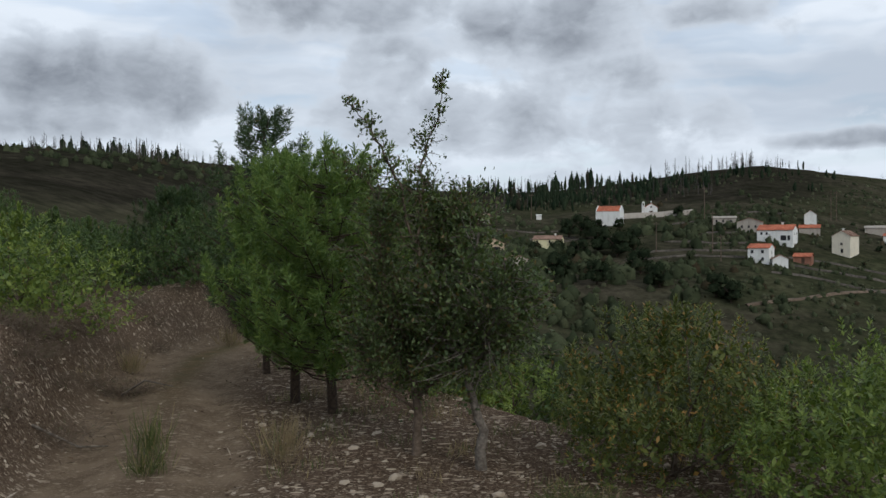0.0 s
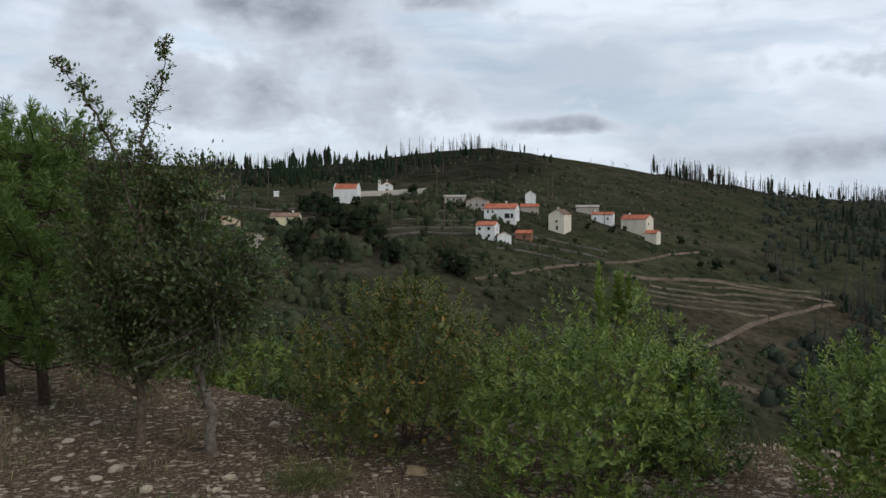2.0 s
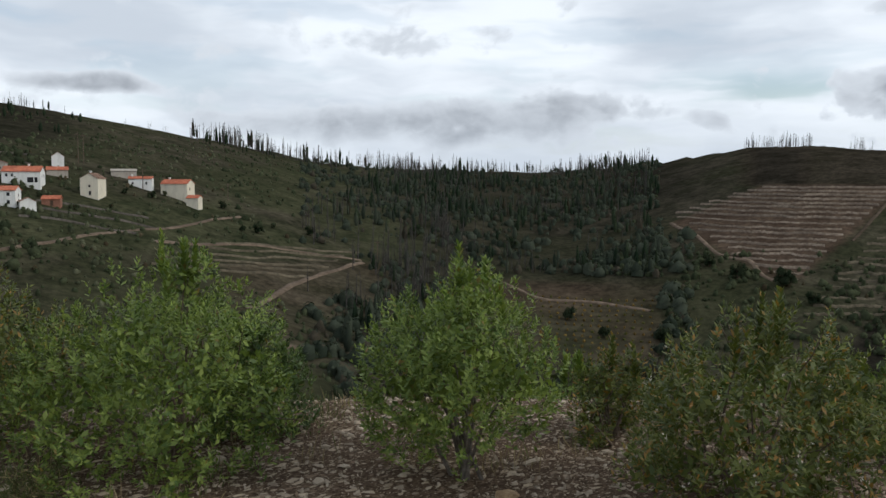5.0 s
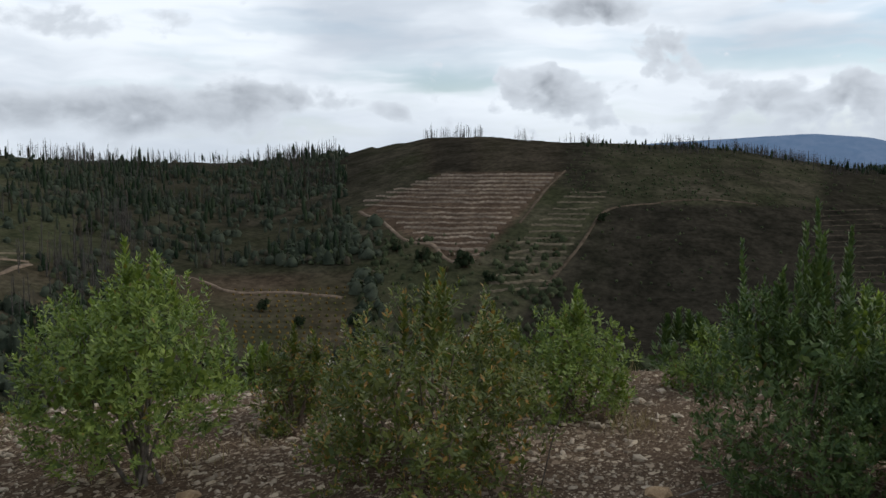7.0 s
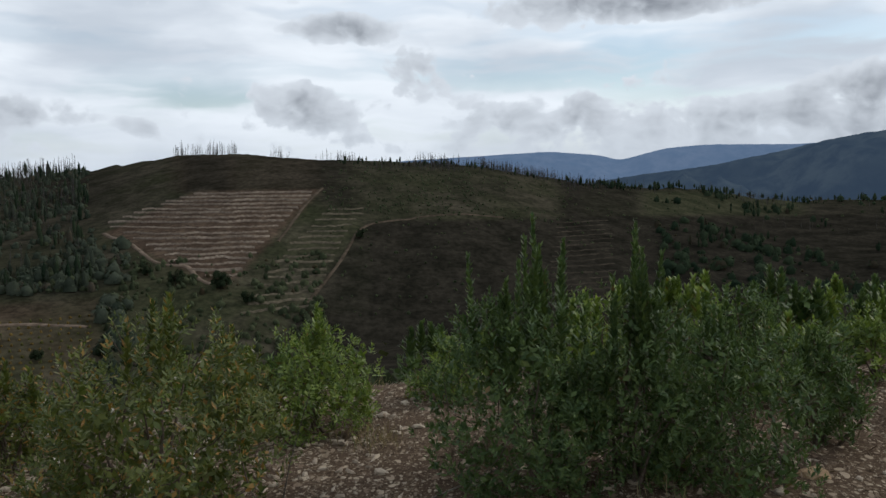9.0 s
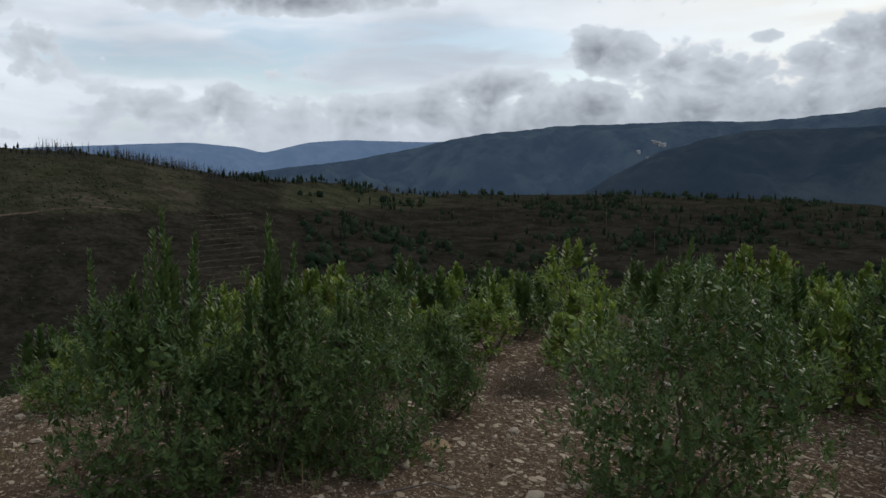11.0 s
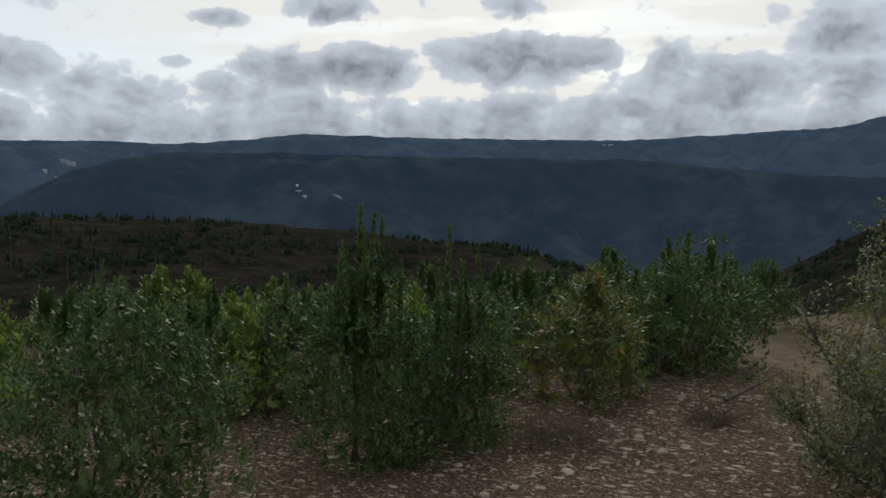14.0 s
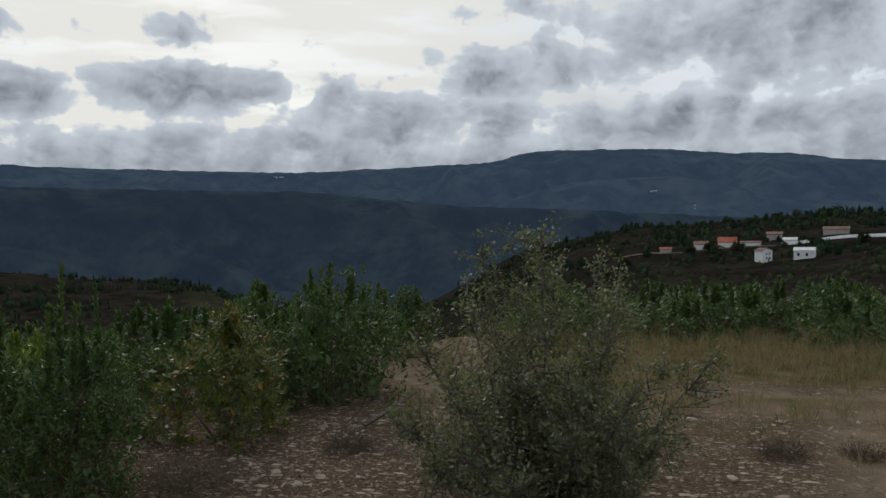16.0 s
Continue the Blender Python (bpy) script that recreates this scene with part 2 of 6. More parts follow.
GREEN_GRASS = leaf_material("green_grass", (0.05, 0.07, 0.02), (0.12, 0.14, 0.05), (0.28, 0.22, 0.12), 0.25, 0.6, 0.25)
BARK = simple_material("shrub_bark", (0.085, 0.062, 0.045), (0.20, 0.155, 0.12), 25.0)
BARK_DARK = simple_material("pine_bark", (0.035, 0.025, 0.018), (0.10, 0.07, 0.05), 22.0, bump=0.8)
BARK_PALE = simple_material("oak_bark", (0.09, 0.075, 0.06), (0.24, 0.21, 0.18), 18.0, bump=0.9)
CHARRED = simple_material("charred_trunk", (0.032, 0.029, 0.027), (0.115, 0.105, 0.095), 0.8, spec=0.0, island=0.7)
STONE = simple_material("slate_stone", (0.16, 0.120, 0.086), (0.46, 0.385, 0.295), 14.0, island=0.85)
STONE_OCHRE = simple_material("ochre_stone", (0.28, 0.18, 0.10), (0.50, 0.36, 0.22), 14.0)


def ground_material():
    """Gravelly soil, worn track, grass and burnt hillside, mixed by the ground's own cover."""
    m, n = material("ground")
    pos = place(n)
    cover = n.add("ShaderNodeVertexColor")
    cover.layer_name = "cover"
    sep = n.add("ShaderNodeSeparateColor")
    n.link(cover.outputs[0], sep.inputs[0])
    bare, grass, burnt = sep.outputs[0], sep.outputs[1], sep.outputs[2]
    fine = n.noise(pos, 28.0, 6, 0.65)
    mid = n.noise(pos, 2.2, 6, 0.6)
    wide = n.noise(pos, 0.06, 7, 0.62)
    wider = n.noise(pos, 0.012, 5, 0.6)
    litter = n.mix(n.span(fine, 0.35, 0.65), (0.052, 0.036, 0.025), (0.142, 0.101, 0.069))
    litter = n.mix(n.span(mid, 0.35, 0.65, 0.0, 0.6), litter, (0.080, 0.055, 0.040))
    track = n.mix(n.span(mid, 0.3, 0.7), (0.115, 0.084, 0.056), (0.205, 0.153, 0.104))
    track = n.mix(n.span(fine, 0.45, 0.75, 0.0, 0.5), track, (0.28, 0.215, 0.150))
    near = n.mix(bare, litter, track)
    keep = n.math("MULTIPLY_ADD", bare, -0.6, 0.9)
    warped = n.vec("ADD", n.vec("MULTIPLY", pos, (1.0, 1.7, 1.4)), n.vec("SCALE", n.noise(pos, 6.0, 2, colour=True), scale=0.18))
    relief = fine
    for scale, low, high, tone in ((34.0, 0.55, 0.62, 0.7), (15.0, 0.62, 0.68, 0.85), (7.5, 0.80, 0.84, 1.0)):
        chips = n.add("ShaderNodeTexVoronoi")
        n.link(warped, chips.inputs["Vector"])
        chips.inputs["Scale"].default_value = scale
        chip = n.add("ShaderNodeSeparateColor")
        n.link(chips.outputs["Color"], chip.inputs[0])
        shape = n.math("MULTIPLY", n.span(chip.outputs[0], low, high), n.span(chips.outputs["Distance"], 0.46, 0.36))
        slate = n.mix(chip.outputs[1], tuple(tone * v for v in (0.20, 0.145, 0.105)), tuple(tone * v for v in (0.52, 0.43, 0.32)))
        near = n.mix(n.math("MULTIPLY", shape, keep), near, slate)
        relief = n.math("ADD", relief, n.math("MULTIPLY", shape, 0.35))
    scrub = n.mix(n.span(wide, 0.35, 0.65), (0.030, 0.030, 0.020), (0.066, 0.059, 0.043))
    scrub = n.mix(n.span(wider, 0.4, 0.62, 0.0, 0.7), scrub, (0.034, 0.039, 0.020))
    soil = n.mix(n.span(wide, 0.3, 0.7), (0.050, 0.035, 0.026), (0.092, 0.068, 0.050))
    far = n.mix(bare, scrub, soil)
    gcol = n.mix(n.span(wide, 0.3, 0.7), (0.028, 0.033, 0.018), (0.060, 0.062, 0.036))
    far = n.mix(grass, far, gcol)
    far = n.mix(burnt, far, n.mix(n.span(wide, 0.3, 0.7), (0.013, 0.0125, 0.010), (0.031, 0.028, 0.022)))
    near = n.mix(grass, near, n.mix(n.span(mid, 0.35, 0.65), (0.170, 0.120, 0.066), (0.078, 0.074, 0.034)))
    mottle = n.noise(pos, 0.33, 7, 0.72)
    far = n.mix(1.0, far, n.mix(n.span(mottle, 0.32, 0.68), (0.62, 0.62, 0.62), (1.38, 1.34, 1.28)), "MULTIPLY")
    dist = n.vec("LENGTH", pos)
    col = n.mix(n.span(dist, 17.0, 27.0), near, far)
    height = n.math("ADD", n.math("MULTIPLY", relief, 0.6), n.math("MULTIPLY", mid, 0.8))
    finish(n, col, 1.0, height, 0.7, 0.03, 0.0)
    return m


GROUND = ground_material()

# ---------------------------------------------------------------- mesh helpers


def mesh_object(name, verts, faces, mat, parent=None, smooth=False):
    """One mesh object from corner arrays; all faces have the same number of corners."""
    verts = np.asarray(verts, dtype=np.float32).reshape(-1, 3)
    faces = np.asarray(faces, dtype=np.int32)
    me = bpy.data.meshes.new(name)
    k = faces.shape[1]
    me.vertices.add(len(verts))
    me.vertices.foreach_set("co", verts.ravel())
    me.loops.add(faces.size)
    me.loops.foreach_set("vertex_index", faces.ravel())
    me.polygons.add(len(faces))
    me.polygons.foreach_set("loop_start", np.arange(0, faces.size, k, dtype=np.int32))
    if smooth:
        me.polygons.foreach_set("use_smooth", np.ones(len(faces), dtype=bool))
    me.update(calc_edges=True)
    me.materials.append(mat)
    ob = new(name, me)
    if parent:
        ob.parent = parent
    return ob


def part(name, bm, mat, parent, label=""):
    me = bpy.data.meshes.new(name)
    bm.to_mesh(me)
    bm.free()
    me.materials.append(mat)
    ob = new(name, me)
    ob.parent = parent
    if label:
        ob["label"] = label
    return ob


def unit(v):
    return v / np.maximum(np.linalg.norm(v, axis=-1, keepdims=True), 1e-9)


def leaves(at, along, up, length, width, fold=0.25, full=True):
    """Folded leaf blades: (corners, quads). at: stalk ends, along: leaf directions, up: leaf normals."""
    along = unit(along)
    side = unit(np.cross(along, up))
    nrm = np.cross(side, along)
    L, W = length[:, None], width[:, None]
    if full:
        cols = [at, at + along * L * .35 + side * W * .46 + nrm * W * fold, at + along * L * .72 + side * W * .40 + nrm * W * fold,
                at + along * L - nrm * L * .06, at + along * L * .72 - side * W * .40 + nrm * W * fold, at + along * L * .35 - side * W * .46 + nrm * W * fold]
        quad = [[0, 1, 2, 3], [0, 3, 4, 5]]
    else:
        cols = [at, at + along * L * .5 + side * W * .5, at + along * L, at + along * L * .5 - side * W * .5]
        quad = [[0, 1, 2, 3]]
    k = len(cols)
    v = np.stack(cols, 1).reshape(-1, 3)
    f = (np.arange(len(at))[:, None, None] * k + np.array(quad)[None]).reshape(-1, 4)
    return v, f


def tubes(lines, sides=5):
    """Tapered tubes along polylines; lines: (points, radii) pairs."""
    vs, fs, base = [], [], 0
    ang = np.linspace(0, 2 * np.pi, sides, endpoint=False)
    for pts, rad in lines:
        pts, rad = np.asarray(pts, float), np.asarray(rad, float)
        tan = unit(np.gradient(pts, axis=0))
        ref = np.where(np.abs(tan[:, 2:3]) > .9, np.array([[1., 0, 0]]), np.array([[0, 0, 1.]]))
        a = unit(np.cross(tan, ref))
        b = np.cross(tan, a)
        ring = pts[:, None] + rad[:, None, None] * (np.cos(ang)[None, :, None] * a[:, None] + np.sin(ang)[None, :, None] * b[:, None])
        vs.append(ring.reshape(-1, 3))
        m = len(pts)
        i, j = np.meshgrid(np.arange(m - 1), np.arange(sides), indexing="ij")
        q = np.stack([i * sides + j, i * sides + (j + 1) % sides, (i + 1) * sides + (j + 1) % sides, (i + 1) * sides + j], -1).reshape(-1, 4)
        fs.append(q + base)
        base += m * sides
    return np.concatenate(vs), np.concatenate(fs)


def lattice(ix, iy):
    h = (ix.astype(np.int64) * 374761393 + iy.astype(np.int64) * 668265263) & 0x7FFFFFFF
    h = ((h ^ (h >> 13)) * 1274126177) & 0x7FFFFFFF
    return ((h ^ (h >> 16)) & 0xFFFF) / 65535.0


def value_noise(x, y):
    ix, iy = np.floor(x), np.floor(y)
    fx, fy = x - ix, y - iy
    fx, fy = fx * fx * (3 - 2 * fx), fy * fy * (3 - 2 * fy)
    a, b, c, d = lattice(ix, iy), lattice(ix + 1, iy), lattice(ix, iy + 1), lattice(ix + 1, iy + 1)
    return (a * (1 - fx) + b * fx) * (1 - fy) + (c * (1 - fx) + d * fx) * fy - 0.5


def fbm(x, y, octaves=4):
    total, amp = 0.0, 1.0
    for k in range(octaves):
        total = total + amp * value_noise(x + 17.3 * k, y - 9.1 * k)
        x, y, amp = x * 2.03, y * 2.03, amp * 0.5
    return total


# ---------------------------------------------------------------- the lie of the land
# All by heading (degrees clockwise from +y) round the brow of the hill at the origin.
SKYLINE = [(-100, 4), (-30, 4.8), (-22, 4.9), (-16, 4.5), (-5, 3.5), (2, 3.1), (6.5, 3.1), (12, 3.6), (16.5, 4.2), (20.3, 4.5), (24, 4.0), (30, 3.0),
           (35, 2.1), (40, 1.15), (44.5, .86), (50, .7), (56, .78), (61, 1.2), (65, 1.95), (68, 2.3), (71, 2.26), (75, 1.87), (82, 1.6), (86, 1.35),
           (93, .05), (97, -.3), (100, -.33), (105, -1.2), (118, -1.15), (129, -1.4), (138, -2), (143, -2.7), (150, -3.2), (154, -4.4), (158, -5.8), (165, -5.2), (168, -3.8), (171, -2.0),
           (174, -1.0), (179, 0), (187, .5), (191, .85), (200, .7), (230, 3), (260, 4)]
RIDGE_R = [(-100, 240), (-30, 540), (20, 660), (45, 850), (55, 950), (65, 740), (75, 620), (90, 650), (100, 750), (106, 900), (130, 900), (150, 800), (165, 650), (180, 600), (200, 600), (260, 240)]
VALLEY_R = [(-100, 60), (-30, 60), (-8, 120), (0, 150), (30, 170), (45, 220), (60, 260), (75, 320), (95, 330), (110, 350), (140, 400), (160, 330), (180, 280), (200, 220), (260, 60)]
VALLEY_Z = [(-100, 2), (-30, 2.5), (-18, 1.5), (-12, -3), (-6, -15), (0, -33), (30, -42), (45, -54), (60, -58), (75, -55), (95, -60), (110, -60), (140, -60), (160, -45), (180, -26), (200, -18), (260, 2)]
BROW_R = [(-100, 22), (-30, 30), (-12, 18), (0, 12), (10, 9.5), (30, 8.6), (60, 8.8), (85, 9.5), (100, 11.5), (115, 14), (130, 13.5), (150, 13), (160, 15), (172, 19), (180, 21), (200, 24), (260, 22)]
TABLE = np.arange(-100.0, 260.25, 0.25)


def table(keys, soften):
    v = np.interp(TABLE, *np.array(keys, float).T)
    k = np.exp(-0.5 * (np.arange(-60, 61) * 0.25 / soften) ** 2)
    return np.convolve(np.concatenate([v[-61:-1], v, v[1:61]]), k / k.sum(), "valid")


TABLES = [table(SKYLINE, 0.6), table(RIDGE_R, 4.0), table(VALLEY_R, 4.0), table(VALLEY_Z, 4.0), table(BROW_R, 3.0)]
PLAIN_Z, PLAIN_R = -170.0, 1500.0
TRACKS = [[(.5, 27), (-1.2, 23.2), (-3.0, 20.4), (-4.3, 18.2), (-4.55, 16), (-4.1, 13), (-3.2, 9.5), (-2.55, 7), (-2.2, 4), (-2.3, -3), (-3.2, -11)],
          [(-16, -10.5), (-9, -11.2), (-3, -11.8), (1.4, -11.6), (2.9, -13.5), (3.4, -17), (3.2, -22)]]


def track_distance(x, y):
    best = np.full(np.shape(x), 1e9)
    for line in TRACKS:
        for (ax, ay), (bx, by) in zip(line[:-1], line[1:]):
            dx, dy = bx - ax, by - ay
            u = np.clip(((x - ax) * dx + (y - ay) * dy) / (dx * dx + dy * dy), 0, 1)
            best = np.minimum(best, np.hypot(x - ax - u * dx, y - ay - u * dy))
    return best


def smooth01(u):
    u = np.clip(u, 0, 1)
    return u * u * (3 - 2 * u)


def heading(x, y):
    return (np.degrees(np.arctan2(x, y)) + 100.0) % 360.0 - 100.0


def land(az, r):
    """Height of the ground at a heading and distance."""
    az, r = np.asarray(az, float), np.asarray(r, float)
    sky, rr, rv, zv, rb = (np.interp(az, TABLE, t) for t in TABLES)
    zr = 2.2 + rr * np.tan(np.radians(sky))
    x, y = r * np.sin(np.radians(az)), r * np.cos(np.radians(az))
    u = np.clip((r - rb) / (rv - rb), 0, 1)
    down = zv * (1 - (1 - u) ** 1.5)
    w = np.clip((r - rv) / (rr - rv), 0, 1)
    up = zv + (zr - zv) * w * (1.38 - 0.38 * w)
    b = np.clip((r - rr) / (PLAIN_R - rr), 0, 1)
    behind = zr + (PLAIN_Z - zr) * (1 - (1 - b) ** 2.5) - 0.0
    z = np.where(r < rv, down, np.where(r < rr, up, behind))
    # folds and gullies on the slopes
    slope = smooth01((r - 40) / 120) * smooth01((1600 - r) / 600)
    z = z + slope * (5.5 * fbm(x / 130, y / 130, 4) * smooth01(np.abs(r - rr) / 120) + 1.2 * fbm(x / 22, y / 22, 3))
    # the brow itself: worn ruts, a bank above the track, small unevenness
    close = smooth01((60 - r) / 30)
    d = track_distance(x, y)
    rut = np.exp(-((d - 0.62) / 0.24) ** 2)
    z = z + close * (0.05 * fbm(x / 2.6, y / 2.6, 2) - 0.06 * rut)
    bank = smooth01((d - 0.9) / 1.0) * smooth01((-2.3 - 0.13 * y - x) / 0.8) * smooth01((y - 3) / 5) * smooth01((50 - r) / 25)
    return z + 1.0 * bank * (1 + 0.5 * fbm(x / 2.5, y / 2.5, 3))


def ground_z(x, y):
    return land(heading(x, y), np.hypot(x, y))


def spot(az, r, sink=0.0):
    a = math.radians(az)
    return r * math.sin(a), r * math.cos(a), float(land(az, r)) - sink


# ---------------------------------------------------------------- ground


def build_ground():
    az = np.concatenate([np.arange(-34, 200, 0.54), np.arange(200, 326, 3.0)])
    r = [0.3]
    while r[-1] < 4900:
        v = r[-1]
        r.append(v + (max(0.06, v * 0.028) if v < 130 else 3.9 if v < 720 else v * 0.04))
    r = np.array(r)
    A, Rr = np.meshgrid(az, r, indexing="ij")
    H = heading(np.sin(np.radians(A)), np.cos(np.radians(A)))
    X, Y = Rr * np.sin(np.radians(A)), Rr * np.cos(np.radians(A))
    Z = land(H, Rr)
    na, nr = A.shape
    i, j = np.meshgrid(np.arange(na), np.arange(nr - 1), indexing="ij")
    i2 = (i + 1) % na
    q = np.stack([i * nr + j, i * nr + j + 1, i2 * nr + j + 1, i2 * nr + j], -1).reshape(-1, 4)
    v = np.stack([X, Y, Z], -1).reshape(-1, 3)
    k = len(v)
    # the hub under the camera
    v = np.concatenate([v, [[0, 0, float(land(0.0, 0.01))]]])
    hub = np.stack([np.full(na, k), np.arange(na) * nr, ((np.arange(na) + 1) % na) * nr, np.full(na, k)], -1)
    ground = mesh_object("ground", v, q, GROUND, smooth=True)
    cap = mesh_object("ground_hub", v[np.concatenate([[k], np.arange(na) * nr])], np.stack([np.zeros(na, int), 1 + np.arange(na), 1 + (np.arange(na) + 1) % na], -1), GROUND, parent=ground, smooth=True)
    el = np.degrees(np.arctan2(Z - 2.2, Rr))
    n1, n2 = fbm(X / 40, Y / 40, 4), fbm(X / 9, Y / 9, 3)
    d = track_distance(X, Y)
    near = smooth01((60 - Rr) / 20)

    def region(a0, a1, e0, e1, soft_a=0.4, soft_e=0.15):
        return smooth01((H - a0) / soft_a + .5) * smooth01((a1 - H) / soft_a + .5) * smooth01((el - e0) / soft_e + .5) * smooth01((e1 - el) / soft_e + .5)

    far = smooth01((Rr - 90) / 60) * smooth01((1100 - Rr) / 100)
    ruts = np.clip(np.exp(-((d - 0.62) / 0.42) ** 2) + 0.45 * (d < 0.9), 0, 1)
    bare = near * np.clip(ruts + 0.25 * n2, 0, 1)
    grass = near * (np.exp(-(d / 0.22) ** 2) * np.clip(.3 + 1.2 * n2, 0, 1) + smooth01((-Y - 8) / 5) * np.clip(0.35 + 1.3 * n2, 0, 1) * smooth01((d - 0.9) / .6) * smooth01((4.5 - X) / 3) * (Y < -8))
    edge = lambda v: smooth01(v / .5 + .5)
    clearing = region(60, 78, -6.3, -.1) * edge(H - 67.8 - (el + .2) * 2.24) * edge((el + 2.7 + (H - 62.2) * .52) * 2) * edge(76.2 + (el - .1) - H)
    crown = region(66.5, 76.4, -.2, 2.1, 0.8) * (.6 + .8 * region(67.4, 70.2, -1, 2.2, .4))
    meadow = region(33, 47, -5.2, 0.9, 3.0, .8) * np.clip(.75 + 1.5 * n1, 0, 1) + region(17, 33, -4.5, -1.2, 3.0, .8) * np.clip(.7 + 1.5 * n1, 0, 1)
    strips = region(0, 20, -4, 1.5, 4.0, 1.0) * np.clip(.2 + 1.6 * n1, 0, 1)
    flank = region(76, 92, -2.3, 1.6, .8, .4) * np.clip(.55 + 1.0 * n1, 0, 1) + region(69, 79, -8.4, -2.0, .8, .4) * .7
    flank = .3 * flank * (1 - clearing)
    young = region(97, 107, -2.2, -0.6, 1.5, .4)
    dark = region(72, 150, -13, -2.3, 1.2, .4) * edge(H - 78.7 - (el + 2.5) * .77) + region(92, 150, -13, 3, 2, .3) * .8 + region(-35, 24, 2.3, 8, 3.0, .5) * .75 + region(46, 63, -7, 2, 5, 2.0) * .5
    dark = dark + .6 * region(76, 93, -2.3, 1.9, 1.5, .5) * np.clip(.8 + n1, 0, 1) + .45 * region(58, 78, -1.2, 2.6, 2.0, .8)
    dark = dark + region(152, 200, -9, 1.2, 4, .5)
    spur = region(33, 44, -11.2, -5.4, 1.0, .3) + 1.4 * region(50, 62, -12.0, -6.6, 1.0, .4)
    bare = bare + far * np.clip(clearing + .75 * crown + .55 * spur * np.clip(.6 + n1, 0, 1), 0, 1)
    grass = grass + far * np.clip(meadow + .6 * strips + flank + .9 * young, 0, 1) * (1 - clearing)
    burnt = far * np.clip(dark, 0, 1) * (1 - clearing) * (1 - .7 * np.clip(flank + young, 0, 1)) + far * crown * .35
    for ob, pick in ((ground, None), (cap, np.concatenate([[0], np.arange(na) * nr]))):
        layer = ob.data.color_attributes.new("cover", "FLOAT_COLOR", "POINT")
        c = np.stack([bare.ravel(), grass.ravel(), burnt.ravel(), np.ones(na * nr)], -1)
        c = np.concatenate([c, c[:1]]) if pick is None else c[pick]
        layer.data.foreach_set("color", np.clip(c, 0, 1).astype(np.float32).ravel())
    tagged(ground, "stony brown hilltop soil falling away to burnt valley slopes", "ground", kind="structure")
    return ground


GROUND_SHEET = build_ground()


# ---------------------------------------------------------------- mountains behind


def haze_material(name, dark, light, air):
    """Distant forest, with the blue haze of kilometres of air painted in as emission: a glowing backdrop."""
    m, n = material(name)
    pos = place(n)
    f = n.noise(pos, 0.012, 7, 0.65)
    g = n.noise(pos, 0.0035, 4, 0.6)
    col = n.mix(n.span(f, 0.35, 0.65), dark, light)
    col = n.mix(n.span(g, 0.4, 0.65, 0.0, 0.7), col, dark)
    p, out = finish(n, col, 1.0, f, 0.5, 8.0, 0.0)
    # aerial haze: the slope itself gives off an even blue glow
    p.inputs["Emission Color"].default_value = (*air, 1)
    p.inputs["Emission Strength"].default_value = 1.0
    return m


def mountain(name, keys, r_foot, r_top, mat, label, rough, seed):
    az = np.arange(keys[0][0], keys[-1][0], 0.16)
    top = np.interp(az, *np.array(keys, float).T)
    k = np.exp(-0.5 * (np.arange(-8, 9) / 3.0) ** 2)
    top = np.convolve(np.pad(top, 8, mode="edge"), k / k.sum(), "valid")
    u = np.linspace(0, 1.2, 30)
    A, U = np.meshgrid(az, u, indexing="ij")
    Rr = r_foot + (r_top - r_foot) * U
    x, y = Rr * np.sin(np.radians(A)), Rr * np.cos(np.radians(A))
    zt = 2.2 + r_top * np.tan(np.radians(top))[:, None]
    s = np.where(U < 1, np.sin(np.clip(U, 0, 1) * np.pi / 2) ** 1.15, 1 - (U - 1) * 3.0)
    z = -176 + (zt + 176) * s
    gully = np.abs(fbm(x / 420 + seed, y / 420, 4))
    z = z - rough * gully * np.sin(np.clip(U, 0, 1) * np.pi) * 1.6 + rough * 0.025 * fbm(x / 30 + seed, y / 30, 2) * (U > 0)
    na, nu = A.shape
    i, j = np.meshgrid(np.arange(na - 1), np.arange(nu - 1), indexing="ij")
    q = np.stack([i * nu + j, i * nu + j + 1, (i + 1) * nu + j + 1, (i + 1) * nu + j], -1).reshape(-1, 4)
    ob = mesh_object(name, np.stack([x, y, z], -1), q, mat, smooth=True)
    SURFACES[name] = (az, x, y, z)
    return tagged(ob, label, "mountain", kind="structure")


SURFACES = {}


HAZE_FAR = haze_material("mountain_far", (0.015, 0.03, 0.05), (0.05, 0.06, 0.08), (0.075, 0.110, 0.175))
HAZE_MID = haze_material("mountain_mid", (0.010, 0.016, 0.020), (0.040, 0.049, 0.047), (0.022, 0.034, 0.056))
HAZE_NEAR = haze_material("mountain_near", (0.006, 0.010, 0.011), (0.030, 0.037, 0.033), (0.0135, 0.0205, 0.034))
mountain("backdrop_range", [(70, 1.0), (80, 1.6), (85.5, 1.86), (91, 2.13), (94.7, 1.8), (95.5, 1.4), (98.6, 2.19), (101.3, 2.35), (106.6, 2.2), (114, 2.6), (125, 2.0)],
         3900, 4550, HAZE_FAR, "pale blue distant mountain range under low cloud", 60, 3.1)
